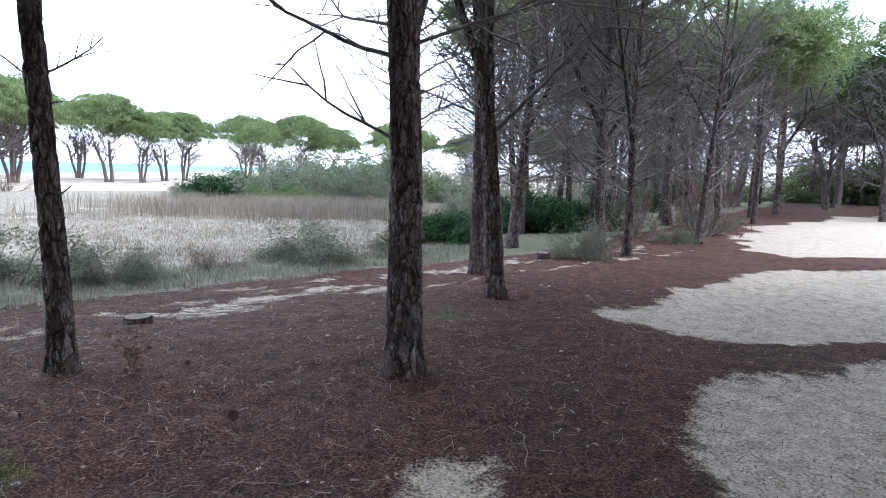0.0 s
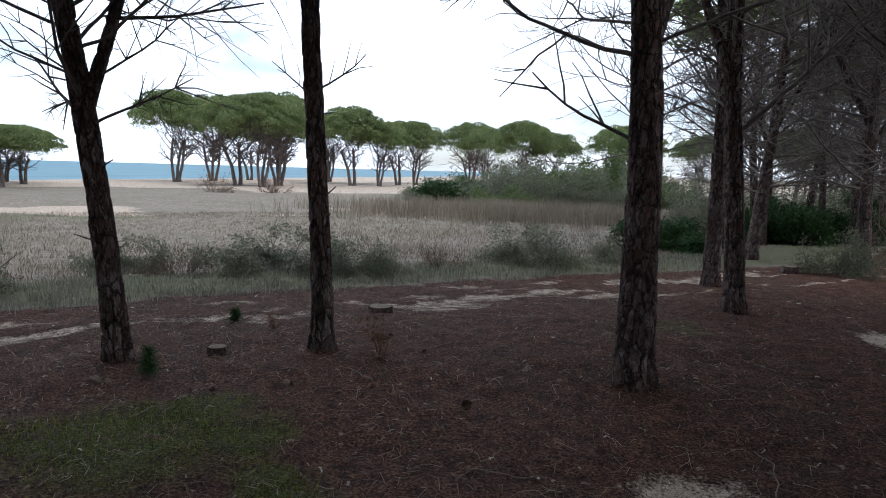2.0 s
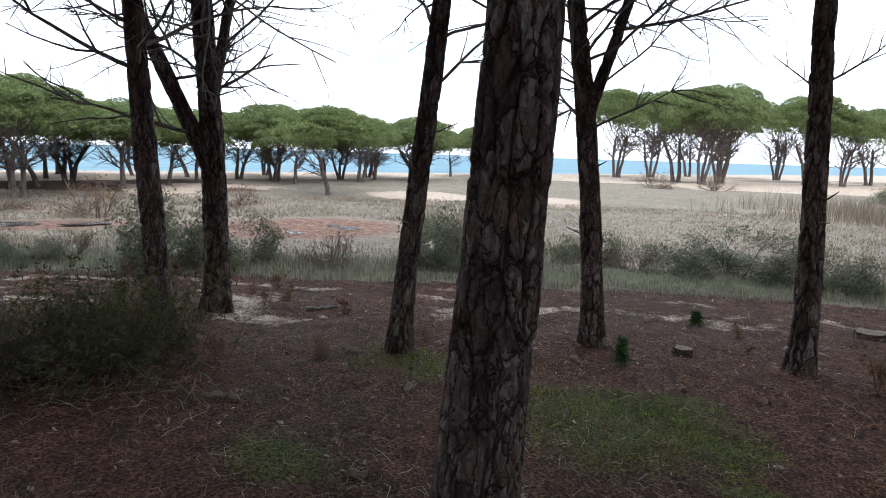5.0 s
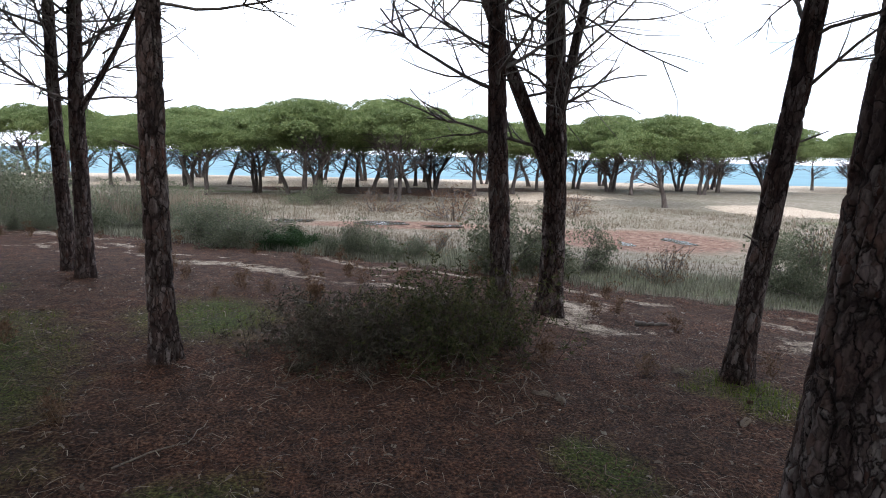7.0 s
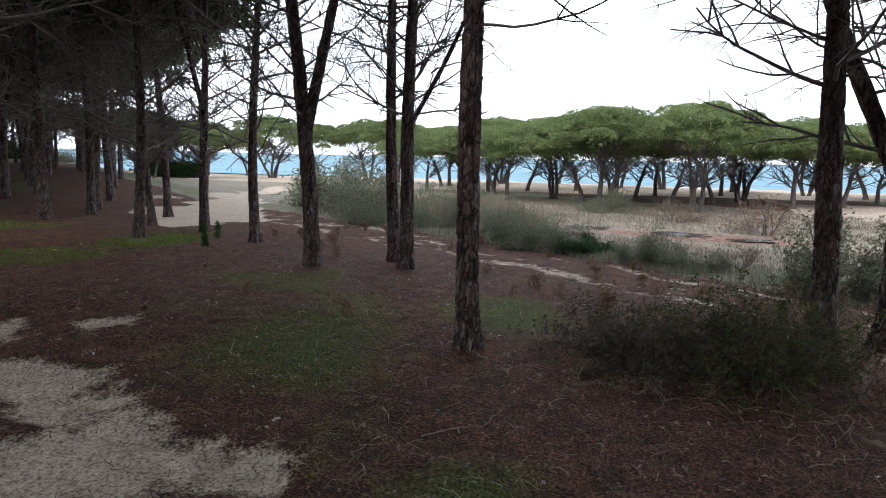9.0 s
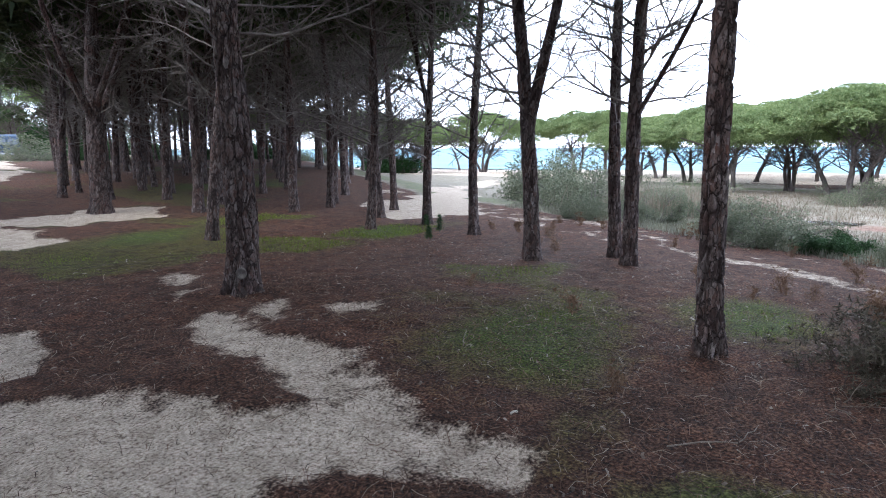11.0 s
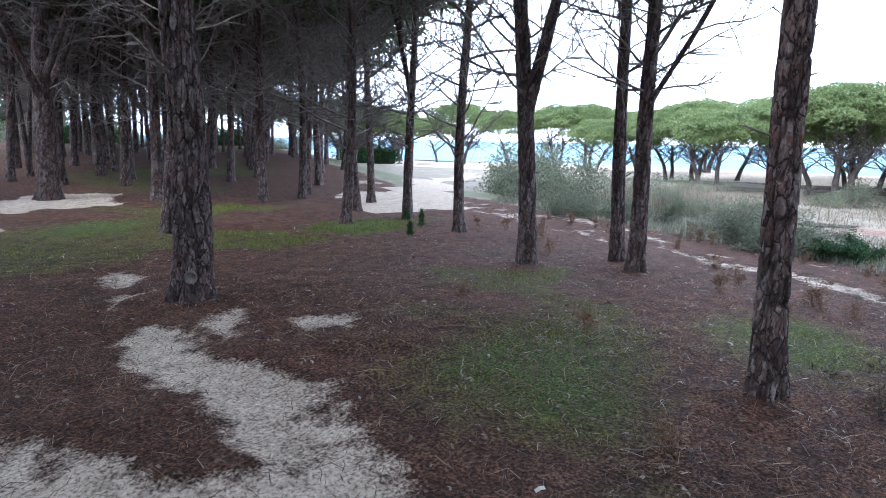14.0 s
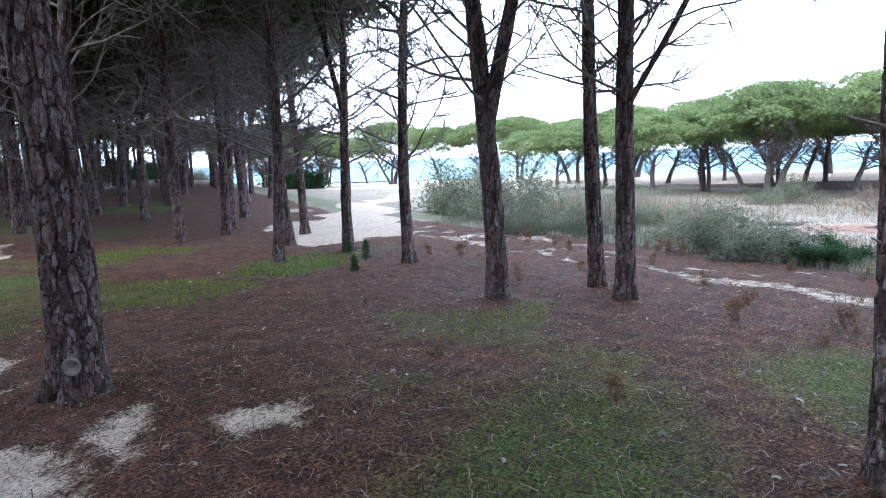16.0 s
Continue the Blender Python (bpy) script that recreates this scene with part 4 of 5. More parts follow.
# ---- shrubs ----
def shrub(seed, leaf, label, category="shrub", dense=1.0, twiggy=1.0, flat=0.75, size=0.07, name="shrub"):
    """A bush 1 m in radius: many thin stems, leaves in sprays at their ends."""
    rng = rng_of(seed)
    root = thing(name, label, category, group="shrubs along the marsh")
    wood, tips = Geo(), []
    for k in range(int(15 * twiggy)):
        a, e = rng.uniform(0, 6.28), rng.uniform(0.15, 1.3)
        limb(wood, rng, (0.15 * math.cos(a), 0.15 * math.sin(a), 0), (math.cos(a) * math.cos(e), math.sin(a) * math.cos(e), math.sin(e) * flat), rng.uniform(0.6, 1.05), 0.014, 2, 3, 0.1, 0.2, 4, tips, 0.25)
    part("stem", wood, M_DEAD, root, "thin bare stems")
    geo = Geo()
    tips = np.array(tips)
    n = int(4200 * dense)
    c = tips[rng.integers(0, len(tips), n)] + rng.normal(0, 0.1, (n, 3))
    c[:, 2] = np.abs(c[:, 2])
    tufts(geo, rng, c, size * 0.55, 5, 0.9, 0.2)
    part("foliage", geo, leaf, root)
    return root


kinds = {"grey": [shrub(501, M_SHRUB, "low grey-green shrub at the marsh edge"), shrub(502, M_SHRUB, "wispy grey-green shrub at the marsh edge", dense=0.7)],
         "dark": [shrub(503, M_SHRUB_DARK, "dense dark green evergreen bush", dense=1.9, size=0.1)],
         "green": [shrub(504, M_SHRUB_BRIGHT, "yellow-green young pine bush", dense=1.9, size=0.11)],
         "bare": [shrub(505, M_WEED, "leafless dark twiggy shrub", dense=0.12, twiggy=1.3)]}
planted = set()


def plant_shrub(kind, x, y, rx, h, turn, pick=0):
    ks = kinds[kind]
    ob = ks[pick % len(ks)]
    m = Matrix.LocRotScale(on_ground(x, y, -0.03), Euler((0, 0, turn)), (rx, rx, h / 0.85))
    if ob.name not in planted:
        planted.add(ob.name)
        ob.matrix_basis = m
    else:
        at_scale(ob, m)


ROW = [("grey", -5, 8.55, 1.15, 0.62), ("bare", -6.25, 8.05, 0.7, 0.5), ("grey", -3.76, 8.95, 0.65, 0.5), ("bare", -2.77, 10.07, 0.6, 0.5), ("grey", -1.24, 11.54, 1.2, 0.58), ("grey", 0.13, 12.23, 0.8, 0.5),
       ("dark", 1.37, 16.34, 1.4, 0.85), ("dark", 4.18, 18.71, 1.6, 1.15), ("dark", 5.83, 19.18, 1.3, 0.95), ("grey", 3.63, 12.14, 0.7, 0.75), ("grey", -7.13, 7.93, 0.7, 0.5), ("grey", -7.5, 5.53, 0.8, 0.85)]
ROW2 = [("grey", -7.8, 5.29, 0.4, 0.5), ("bare", -7.99, 6.17, 0.6, 1.0), ("grey", -9.21, 3.03, 0.8, 0.6), ("bare", -8.66, 4.15, 0.6, 0.6), ("grey", -9.57, 2.02, 1.0, 0.9), ("grey", -10.62, 0.67, 0.5, 0.35), ("bare", -11.04, 1.16, 0.6, 0.5),
        ("grey", -11.1, 0.15, 0.6, 0.6), ("grey", -10.88, -0.34, 0.45, 0.42), ("dark", -11.84, -1.28, 0.55, 0.32), ("grey", -12.31, -2.2, 1.0, 0.6), ("grey", -13.58, -2.95, 1.1, 0.7), ("grey", -14.1, -4.77, 0.9, 0.6),
        ("grey", -14.65, -6.19, 1.0, 0.7), ("grey", -13.74, -6.26, 0.6, 0.45)]
ROW3 = [("grey", -16.69, -7.78, 1.6, 1.2), ("grey", -18.64, -8.95, 1.9, 1.4), ("grey", -20.59, -10.22, 1.9, 1.4), ("grey", -23.02, -12.02, 2.0, 1.3), ("grey", -21.2, -7.46, 1.6, 1.0), ("grey", -17.61, -4.81, 1.2, 0.6), ("grey", -24.24, -6.58, 1.6, 0.9),
        ("bare", -20.63, 3.18, 1.5, 1.2), ("bare", -22.82, 7.99, 1.3, 0.9), ("bare", -23.54, 0.96, 1.3, 0.9), ("grey", -26.44, -1.66, 1.3, 0.9), ("grey", -12.74, 9.6, 0.9, 0.5)]
ROW4 = [("green", -5.77, 34, 1.6, 1.1), ("dark", -9.98, 38.87, 2.6, 1.5), ("grey", -11.47, 36.59, 1.2, 0.8), ("grey", -2.79, 38.37, 2.8, 2.0), ("green", 1.53, 42.02, 2.6, 2.1), ("grey", 5.01, 35.7, 2.6, 1.7), ("grey", 8.34, 39.44, 3.0, 2.2), ("grey", 9.57, 30.3, 2.2, 1.5),
        ("dark", 11.82, 33.12, 2.2, 1.5), ("green", -6.11, 46.67, 2.6, 2.0), ("grey", -9.93, 49, 2.6, 1.9), ("grey", 3.26, 26.82, 1.4, 1.0), ("grey", 6.83, 27.52, 1.6, 1.2), ("bare", -24.14, 35.15, 1.6, 1.4), ("bare", -20.98, 36.89, 1.5, 1.2), ("grey", 10.19, 19.71, 0.9, 0.6), ("grey", 6.89, 15.07, 0.7, 0.4)]
ROW4 += [("grey", -6.2, 36.2, 2.6, 2.2), ("grey", -4.3, 41, 3.0, 2.7), ("green", -1.5, 42, 3.0, 2.8), ("grey", -8.2, 42, 2.8, 2.4), ("grey", 0.8, 37, 2.4, 2.0), ("grey", 3.2, 43, 3.0, 2.8)]
ROW4 += [("bare", 8.5, 17.0, 1.3, 2.0), ("bare", 10.3, 20.3, 1.4, 2.2), ("bare", 6.4, 16.6, 1.0, 1.6)]
ROW5 = [("grey", 16, 50, 3.6, 2.9), ("green", 22, 49, 4.0, 3.3), ("grey", 28, 49, 4.2, 3.5), ("green", 34, 46, 4.2, 3.4), ("dark", 39, 41, 4.2, 3.6), ("grey", 43, 35, 4.2, 3.6), ("dark", 46, 28, 4.2, 3.6), ("grey", 47, 21, 4.2, 3.6)]
# thickets behind the wood and beyond the van
ROW6 = [("grey", -22, -54, 3.4, 1.8), ("dark", -26, -50, 3.2, 1.7), ("grey", -30, -47.5, 3.4, 1.9), ("dark", -34, -44, 3.2, 1.6), ("grey", -38, -40.5, 3.2, 1.7), ("dark", -41, -35, 3.0, 1.5),
        ("dark", -34, -118, 6, 6.5), ("green", -43, -121, 6.5, 7.5), ("dark", -51, -117, 6, 6.5), ("grey", -60, -112, 6, 6.0), ("green", -26, -114, 6, 6.5), ("dark", -18, -108, 6, 6.0), ("grey", -37, -104, 3.0, 2.2)]
for k, (kind, sx, sy, rx, h) in enumerate(ROW + ROW2 + ROW3 + ROW4 + ROW5 + ROW6):
    plant_shrub(kind, sx, sy, rx, h, k * 1.9, k)


def scrub_bush():
    """The low brown-green bush beside the path, spilling bare stems over the needles."""
    rng = rng_of(520)
    root = thing("bush", "sprawling low brown-green bush with bare pale stems", "bush", on_ground(-5.15, 0.0))
    for half, (leaf, cy, n, tall) in enumerate(((M_SCRUB, 0.55, 170, 1.25), (M_SCRUB_GREY, -0.2, 150, 0.85))):
        wood, tips = Geo(), []
        for k in range(n):
            ox, oy = rng.normal(-0.05, 0.32), cy + rng.normal(0, 0.32)
            a, e = rng.uniform(0, 6.28), rng.uniform(0.5, 1.4)
            limb(wood, rng, (ox, oy, -0.02), (math.cos(a) * math.cos(e), math.sin(a) * math.cos(e), math.sin(e)), tall * rng.uniform(0.22, 0.55), 0.0042, 2, 4, 0.1, 0.2, 3, tips, 0.12)
        part("stem", wood, M_TWIG, root, "tangle of thin dark stems")
        tips = np.array(tips)
        geo = Geo()
        c = tips[rng.integers(0, len(tips), 4200)] + rng.normal(0, 0.035, (4200, 3))
        c[:, 2] = np.abs(c[:, 2])
        tufts(geo, rng, c, 0.034, 5, 0.9, 0.16)
        part("foliage", geo, leaf, root)
    for k in range(44):
        geo = Geo()
        a = rng.uniform(-1.2, 1.2)
        limb(geo, rng, (0.25 + rng.uniform(0, 0.7), rng.uniform(-0.8, 1.0), 0.02), (math.cos(a), math.sin(a), rng.uniform(0.0, 0.7)), rng.uniform(0.15, 0.5), rng.uniform(0.002, 0.0055), 1, 2, -0.12, 0.3, 5, None, 0.08)
        part("bare_stem", geo, M_STICK, root, "bleached bare stem")


scrub_bush()


# ---- grass and litter ----
def blades(name, xy, height, mat, label, category, seed, width=0.006, lean=0.35, z=None):
    rng = rng_of(seed)
    n = len(xy)
    base = np.c_[xy, ground_z(xy[:, 0], xy[:, 1]) - 0.02]
    a = rng.uniform(0, 6.28, n)
    side = np.c_[np.cos(a), np.sin(a), np.zeros(n)]
    h = height * rng.uniform(0.5, 1.2, n)[:, None]
    w = width * rng.uniform(0.6, 1.3, n)[:, None]
    b = rng.uniform(0, 6.28, n)
    bow = np.c_[np.cos(b), np.sin(b), np.zeros(n)] * h * rng.uniform(0.1, 1, n)[:, None] * lean
    up = np.array([0, 0, 1.0])
    v = np.stack([base - side * w, base + side * w, base + up * h * 0.55 + bow * 0.35 + side * w * 0.7, base + up * h * 0.55 + bow * 0.35 - side * w * 0.7, base + up * h + bow], 1)
    geo = Geo()
    i = np.arange(n)[:, None] * 5
    vv = v.reshape(-1, 3)
    geo.add(vv, i + np.array([[0, 1, 2, 3]]))
    geo.f[3].append((i + np.array([[3, 2, 4]])).astype(np.int64))
    return tagged(new(name, geo.mesh(name, mat)), label, category, kind="stuff")


def tufted(rng, n, per, spread, pick):
    c = pick(n)
    return (np.repeat(c, per, axis=0) + rng.normal(0, spread, (len(c) * per, 2)))


def marsh_points(rng, n, s0, s1, x0, x1, y0, y1):
    out = []
    while sum(map(len, out)) < n:
        p = np.c_[rng.uniform(x0, x1, n * 2), rng.uniform(y0, y1, n * 2)]
        s = marsh_side(p[:, 0], p[:, 1])
        out.append(p[(s > s0) & (s < s1)])
    return np.concatenate(out)[:n]


r = rng_of(31)
edge = tufted(r, 4500, 9, 0.06, lambda n: marsh_points(r, n, -1.3, 0.9, -18, 2, -9, 15))
blades("marsh_edge_grass", edge, 0.12, M_PALEGRASS, "pale grey-green grass along the marsh edge", "grass", 32)
marsh = tufted(r, 20000, 7, 0.12, lambda n: marsh_points(r, n, 0.8, 19, -32, 6, -10, 34))
marsh = marsh[(land_zones(marsh[:, 0], marsh[:, 1])[3] < 0.35)]
blades("marsh_grass", marsh, 0.12, M_DRYGRASS, "dry beige grass over the marsh", "grass", 33, 0.006, 0.9)
reeds = np.r_[tufted(r, 1500, 10, 0.25, lambda n: np.c_[r.normal(-4.5, 3.6, n), 28.5 + r.normal(0, 2.2, n)]), tufted(r, 260, 10, 0.14, lambda n: np.c_[r.normal(-19.5, 2.0, n), r.normal(-5.5, 1.2, n)])]
blades("reeds", reeds, 0.75, M_DRYGRASS, "stand of tall pale dry reeds", "reeds", 34, 0.009, 0.45)


def zone_points(rng, n, x0, x1, y0, y1, want):
    p = np.c_[rng.uniform(x0, x1, n * 6), rng.uniform(y0, y1, n * 6)]
    return p[want(p[:, 0], p[:, 1])][:n]


def in_green(x, y):
    z = land_zones(x, y)
    return (z[1] > 0.46) & (z[0] < 0.4) & (marsh_side(x, y) < -3)


def on_needles(x, y):
    z = land_zones(x, y)
    return (z[0] < 0.5) & (marsh_side(x, y) < -0.8)


green = zone_points(r, 40000, -11, 1, -12, 5, in_green)
blades("fresh_grass", green, 0.05, M_GREEN, "short fresh green grass among the needles", "grass", 35, 0.003, 0.6)


def litter(name, xy, length, mat, label, category, seed, width, curl=0.3, up=0.02):
    rng = rng_of(seed)
    n = len(xy)
    a = rng.uniform(0, 6.28, n)
    d = np.c_[np.cos(a), np.sin(a), rng.normal(0, 0.16, n)]
    s = np.c_[-np.sin(a), np.cos(a), rng.normal(0, 0.3, n)]
    ln = length * rng.uniform(0.5, 1.4, n)[:, None]
    w = width * rng.uniform(0.6, 1.4, n)[:, None]
    o = np.c_[xy, ground_z(xy[:, 0], xy[:, 1]) + rng.uniform(0.0, up, n)]
    o[:, 2] += 0.10 * (value_noise(o[:, 0] * 0.35, o[:, 1] * 0.35, 71) - 0.5) + 0.05 * (value_noise(o[:, 0] * 3, o[:, 1] * 3, 73) - 0.5) + 0.006
    mid = o + s * ln * curl * rng.normal(0, 1, n)[:, None] + np.array([0, 0, 1]) * ln * 0.12
    p, q = o - d * ln / 2, o + d * ln / 2
    v = np.stack([p - s * w, p + s * w, mid + s * w, mid - s * w, q + s * w, q - s * w], 1).reshape(-1, 3)
    i = np.arange(n)[:, None] * 6
    geo = Geo()
    geo.add(v, np.concatenate([i + np.array([[0, 1, 2, 3]]), i + np.array([[3, 2, 4, 5]])]))
    return tagged(new(name, geo.mesh(name, mat, False)), label, category, kind="stuff")


litter("needle_litter", zone_points(r, 52000, -8.5, 3.5, -8, 8.5, on_needles), 0.10, M_LITTER, "carpet of fallen reddish-brown pine needles", "needles", 36, 0.0012, 0.15)
litter("needle_litter", zone_points(r, 26000, -5.5, 1.6, -6, 6, on_needles), 0.11, M_LITTER, "loose fallen pine needles near the path", "needles", 37, 0.0014, 0.2, 0.03)
litter("bark_flakes", zone_points(r, 6000, -9, 3.5, -9, 9, on_needles), 0.034, M_CHIP, "scattered pale flakes of bark and dead leaves", "bark", 38, 0.006, 0.1)
litter("sand_needles", zone_points(r, 5000, -6, 6, -8, 9, lambda x, y: land_zones(x, y)[0] > 0.5), 0.08, M_LITTER, "few stray needles lying on the sand", "needles", 39, 0.0014, 0.2)


# ---- single things on the ground ----
def surface(x, y):
    x, y = np.array([x], float), np.array([y], float)
    return (float(x[0]), float(y[0]), float((ground_z(x, y) + 0.10 * (value_noise(x * 0.35, y * 0.35, 71) - 0.5) + 0.05 * (value_noise(x * 3, y * 3, 73) - 0.5))[0]))


def cone_mesh():
    geo = Geo()
    for k in range(46):
        t = (k + 0.5) / 46
        a = k * 2.39996
        r = 0.036 * math.sin(math.pi * (0.12 + 0.82 * t)) ** 0.8
        c = np.array([math.cos(a) * r, math.sin(a) * r, 0.09 * t])
        o, s = np.array([math.cos(a), math.sin(a), 0.5]), np.array([-math.sin(a), math.cos(a), 0])
        v = [c - o * 0.012 - s * 0.006, c - o * 0.012 + s * 0.006, c + o * 0.012 + s * 0.011, c + o * 0.012 - s * 0.011, c + o * 0.014 + np.array([0, 0, 0.006])]
        geo.add(v, [[0, 1, 2, 3]])
        geo.add(v, [[3, 2, 4]])
    pts = [(0, 0, 0.0), (0, 0, 0.03), (0, 0, 0.06), (0, 0, 0.092)]
    tube(geo, pts, [0.02, 0.03, 0.025, 0.008], 8)
    return geo


cone = new("pine_cone", cone_mesh().mesh("pine_cone", M_CONE))
tagged(cone, "open brown pine cone lying on the needles", "pine cone", "fallen pine cones")
for k, (cx, cy) in enumerate([(-0.93, 3.81), (-2.61, 3.53), (-1.51, 4.74), (-1.92, 5.18), (-7.17, -5.58), (-6.27, -2.86), (-4.81, -4.39), (-3.93, 2.24)]):
    px, py, pz = surface(cx, cy)
    m = Matrix.LocRotScale((px, py, pz + 0.02), Euler((radians(80), 0, k * 1.3)), (0.62,) * 3)
    if k == 0:
        cone.matrix_basis = m
    else:
        copy_thing(cone, m)


def stump(x, y, r, h, seed, label):
    root = thing("tree_stump", label, "tree stump", surface(x, y))
    part("bark", trunk_mesh(lambda t: np.array([0, 0, h * t - 0.03]), lambda t: r, 30, 0.012, seed, 0.035, 0.06, 0.008, 0.15), M_BARK, root)
    geo = Geo()
    a = np.arange(24) * 2 * np.pi / 24
    rr = r * (0.97 + 0.04 * np.sin(3 * a))
    geo.add(np.r_[np.c_[np.cos(a) * rr, np.sin(a) * rr, np.full(24, h - 0.028)], [[0, 0, h - 0.022]]], [[i, (i + 1) % 24, 24] for i in range(24)])
    part("cut_face", geo, M_CUT, root, "grey weathered saw cut")


stump(-2.41, 6.2, 0.12, 0.10, 601, "low sawn pine stump beside the sandy track")
stump(-3.07, 4.29, 0.07, 0.09, 602, "small sawn stump among the needles")
stump(2.92, 12.1, 0.12, 0.14, 603, "low sawn stump in front of the bushes")


def stick(points, r, seed, label, mat=M_STICK):
    geo, rng = Geo(), rng_of(seed)
    p = np.array([surface(a, b) for a, b in points]) + np.array([0, 0, 0.012])
    t, q = np.linspace(0, len(p) - 1, 9), np.arange(len(p))
    p = np.stack([np.interp(t, q, p[:, k]) for k in range(3)], -1)
    p[1:-1] += rng.normal(0, 0.008, (7, 3))
    tube(geo, p, np.linspace(r, r * 0.5, 9), 6)
    tagged(new("stick", geo.mesh("stick", mat)), label, "stick")


for k, pts in enumerate([[(-1.67, 4.05), (-2, 4.23)], [(-1.05, 6.61), (-0.66, 6.48)], [(0.72, 3.15), (0.8, 3.49), (0.73, 3.7)], [(2.4, 5.82), (2.69, 5.69)], [(-3.71, -1.94), (-3.92, -1.66)], [(-3.97, -2.95), (-4.26, -3.12)],
                         [(-6.76, -0.77), (-7.07, -0.49)], [(-3.71, 0.55), (-3.92, 0.84)], [(-3.33, -1.34), (-3.54, -1.05), (-3.8, -1.01)], [(-2.8, 3.01), (-2.68, 3.38)], [(-4.64, -3.68), (-4.86, -3.29)], [(-0.75, 2.97), (-0.35, 3.04)]]):
    stick(pts, 0.0045, 620 + k, "thin bleached stick on the forest floor")
stick([(-6.66, -0.62), (-6.96, -0.83)], 0.03, 640, "short broken branch lying on the needles", M_DEAD)
stick([(-6.09, 2.51), (-6.02, 2.81)], 0.035, 641, "short piece of fallen bark-covered branch", M_DEAD)


def bark_piece(x, y, turn, ln, wd):
    geo = Geo()
    n = 7
    u = np.linspace(-1, 1, n)
    top = np.array([(a * ln / 2, b * wd / 2 * (1 - 0.5 * a * a), 0.02 * (1 - b * b) + 0.008 * math.sin(a * 4)) for a in u for b in (-1, -0.3, 0.4, 1)])
    i = np.arange(n - 1)[:, None] * 4 + np.arange(3)[None]
    f = np.stack([i, i + 4, i + 5, i + 1], -1).reshape(-1, 4)
    geo.add(top, f)
    geo.add(top - np.array([0, 0, 0.008]), f[:, ::-1])
    ob = tagged(new("bark_piece", geo.mesh("bark_piece", M_CUT)), "curved pale piece of fallen bark", "bark", "fallen bark pieces")
    px, py, pz = surface(x, y)
    ob.matrix_basis = pose(px, py, pz + 0.012, 0, 0, turn)


for k, (bx, by) in enumerate([(-4.03, 1.04), (-4.14, 0.95), (-3.67, 2.05), (-3.47, 3.49), (-2.83, 1.18), (-0.66, 4.69), (-3.4, 3.49), (-4.57, 2.12), (-5.54, -1.13), (-2.19, 3.8)]):
    bark_piece(bx, by, k * 57, 0.13 - 0.006 * k, 0.05)


def seedling(x, y, h, seed):
    rng = rng_of(seed)
    root = thing("pine_seedling", "small bright green pine seedling", "seedling", surface(x, y), group="pine seedlings")
    geo = Geo()
    tube(geo, [(0, 0, -0.02), (0.005, 0, h * 0.5), (0, 0.005, h)], [0.006, 0.005, 0.003], 5)
    part("stem", geo, M_DEAD, root)
    geo = Geo()
    t = rng.uniform(0.15, 1.0, 80)
    c = np.c_[rng.normal(0, 0.025, 80) * (1.2 - t), rng.normal(0, 0.025, 80) * (1.2 - t), t * h]
    tufts(geo, rng, c, 0.06, 8, 0.9, 0.05)
    part("needles", geo, M_SHRUB_DARK, root)


for k, (sx, sy, sh) in enumerate([(-3.19, 3.66, 0.2), (-6.07, 0.85, 0.4), (-6.54, 1.34, 0.35), (-9.61, -7.18, 0.3), (-10.18, -7.9, 0.2), (-8.82, -6.84, 0.2), (-3.57, 5.32, 0.12)]):
    seedling(sx, sy, sh, 650 + k)


def weed(seed):
    rng = rng_of(seed)
    root = thing("dead_weed", "small dry reddish-brown weed", "weed", group="dry weeds")
    geo, tips = Geo(), []
    for _ in range(7):
        a = rng.uniform(0, 6.28)
        limb(geo, rng, (0, 0, -0.01), (0.35 * math.cos(a), 0.35 * math.sin(a), 1), rng.uniform(0.12, 0.24), 0.003, 1, 3, 0.2, 0.12, 3, tips)
    part("stem", geo, M_WEED, root)
    geo = Geo()
    tufts(geo, rng, np.repeat(np.array(tips), 5, axis=0) + rng.normal(0, 0.015, (len(tips) * 5, 3)), 0.02, 5, 0.9, 0.2)
    part("dry_leaves", geo, M_WEED, root)
    return root


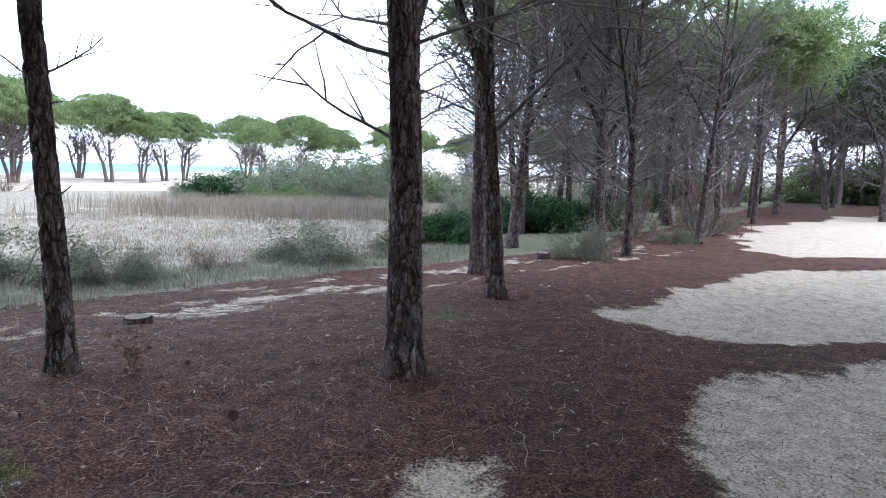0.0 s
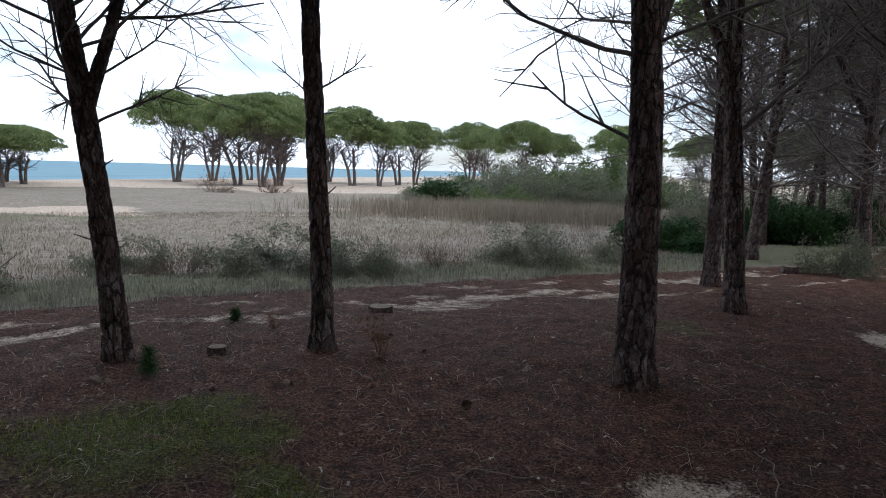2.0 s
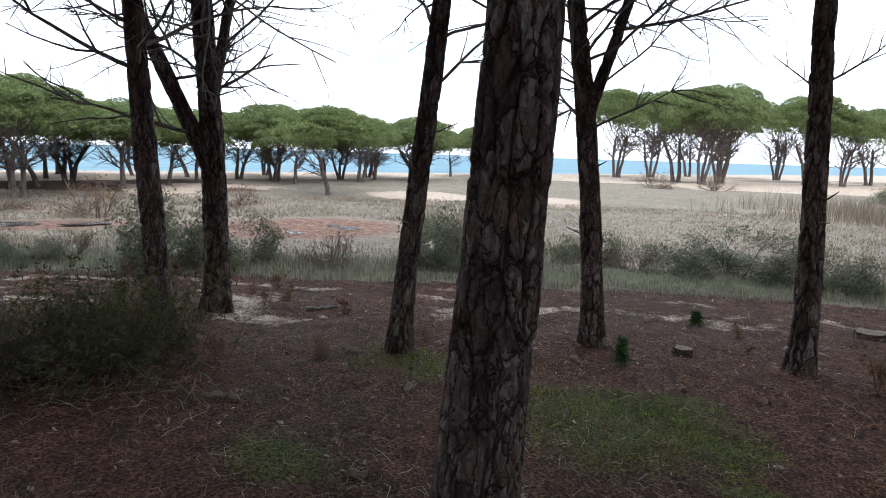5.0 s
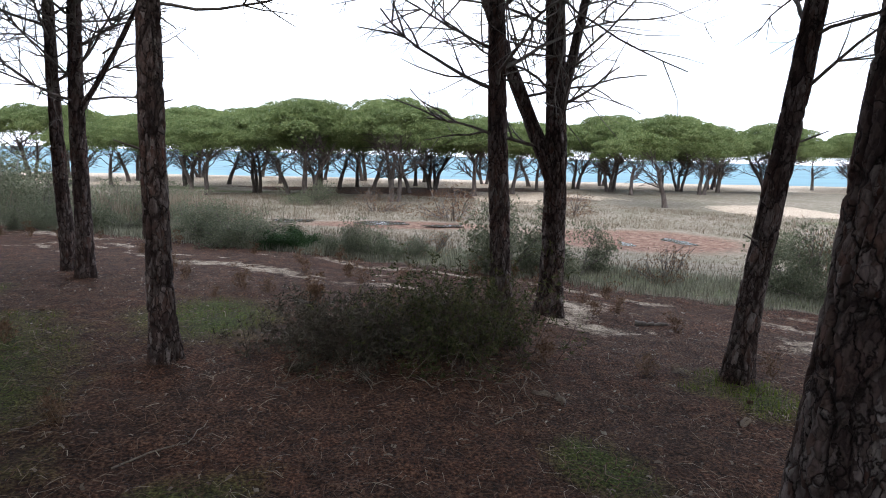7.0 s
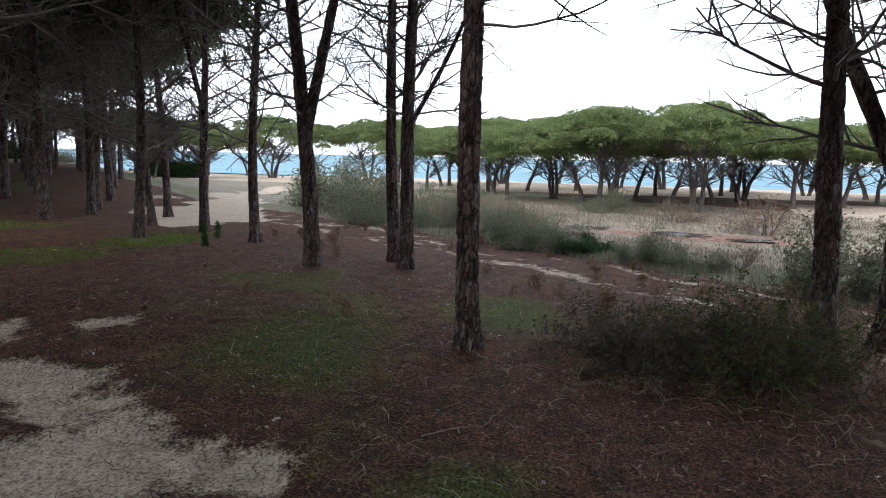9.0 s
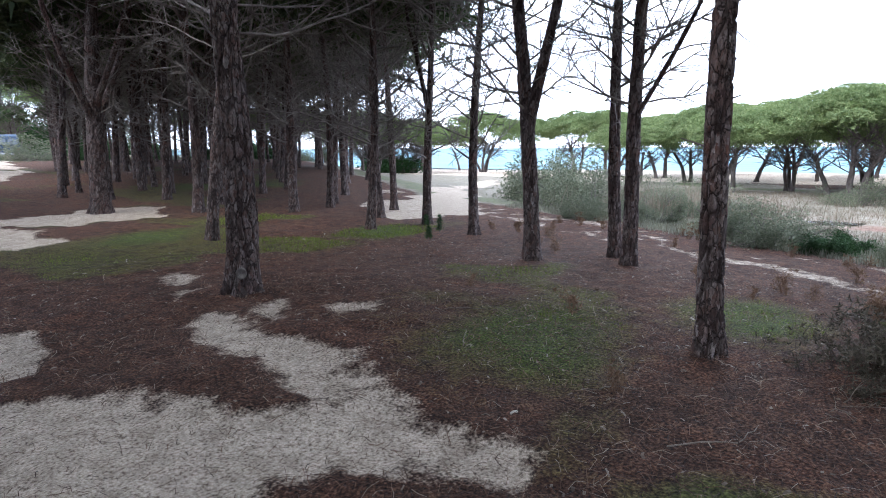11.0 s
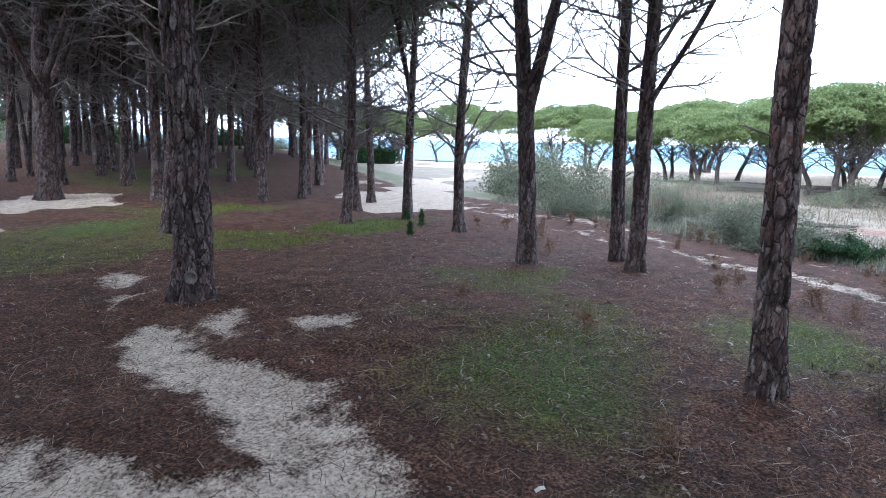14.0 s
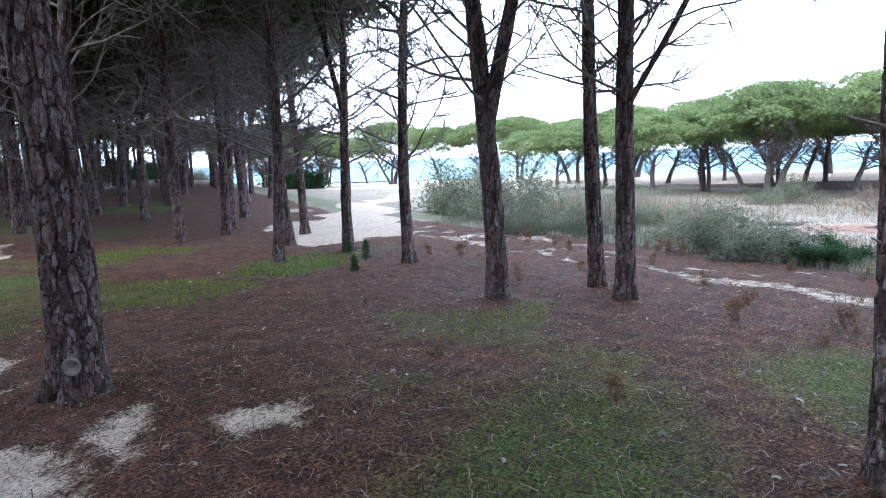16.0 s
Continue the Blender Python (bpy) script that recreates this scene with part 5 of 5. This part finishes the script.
weeds = [weed(670), weed(671)]
r = rng_of(41)
WEEDS = [(-4.56, 1.87), (-4.84, 1.2), (-4.5, 2.82), (-5.8, 2.77), (-6.59, 2.54), (-7.14, 1.31), (-3.08, 5.17), (-1.82, 4.57), (-3.82, -1.76), (-5.28, -2.71), (-7.03, -1.59), (-7.5, -2.2), (-7.35, -1.1), (-8.2, -2.13), (-8.91, -4.56), (-9.49, -5.18), (-5.73, -4.02)]
WEEDS += [(float(a), float(b)) for a, b in zone_points(r, 40, -13, -6, -8, 3, lambda x, y: (marsh_side(x, y) > -4.5) & (marsh_side(x, y) < -1.2))]
for k, (wx, wy) in enumerate(WEEDS):
    m = Matrix.LocRotScale(surface(wx, wy), Euler((0, 0, k * 1.1)), (0.8 + 0.5 * ((k * 37) % 10) / 10,) * 3)
    if k < 2:
        weeds[k].matrix_basis = m
    else:
        copy_thing(weeds[k % 2], m)


# ---- the van on the sandy drive ----
def box(geo, x0, x1, y0, y1, z0, z1, top=1.0):
    cx, cy = (x0 + x1) / 2, (y0 + y1) / 2
    v = [(a, b, z0) for a, b in ((x0, y0), (x1, y0), (x1, y1), (x0, y1))] + [(cx + (a - cx) * top, cy + (b - cy) * top, z1) for a, b in ((x0, y0), (x1, y0), (x1, y1), (x0, y1))]
    geo.add(v, [[0, 3, 2, 1], [4, 5, 6, 7], [0, 1, 5, 4], [1, 2, 6, 5], [2, 3, 7, 6], [3, 0, 4, 7]])


def van(x, y, turn):
    root = thing("van", "dark blue van parked on the sandy drive", "van", on_ground(x, y), turn)
    g = Geo()
    box(g, -0.95, 0.95, -2.3, 2.3, 0.35, 1.15, 0.98)
    box(g, -0.93, 0.93, -2.25, 1.6, 1.15, 1.95, 0.9)
    part("body", g, M_PAINT, root, shade=False)
    g = Geo()
    box(g, -0.82, 0.82, -2.05, 1.35, 1.95, 2.12, 0.86)
    part("roof", g, M_PAINT, root, "rounded roof", False)
    # two panes above the bonnet form the windscreen; this end is the front
    for sx in (-0.42, 0.42):
        g = Geo()
        box(g, sx - 0.34, sx + 0.34, 2.0, 2.03, 1.25, 1.75)
        g.v[-1][:, 1] += np.where(g.v[-1][:, 2] > 1.5, -0.42, -0.12) - 0.05
        part("window", g, M_DARKGLASS, root, "grey windscreen pane", False)
    g = Geo()
    box(g, -0.93, 0.93, 2.27, 2.42, 0.42, 0.58)
    part("bumper", g, M_PALE_PAINT, root, "pale bumper", False)
    for sx in (-0.8, 0.8):
        g = Geo()
        box(g, sx - 0.08, sx + 0.08, 2.28, 2.33, 0.75, 0.98)
        part("lamp", g, M_LAMP, root, "red lamp", False)
        for wy in (-1.5, 1.5):
            g = Geo()
            tube(g, [(sx - 0.09, wy, 0.33), (sx - 0.07, wy, 0.33), (sx + 0.07, wy, 0.33), (sx + 0.09, wy, 0.33)], [0.27, 0.33, 0.33, 0.27], 20)
            part("wheel", g, M_TYRE, root)


van(-24.3, -63.4, radians(-21))
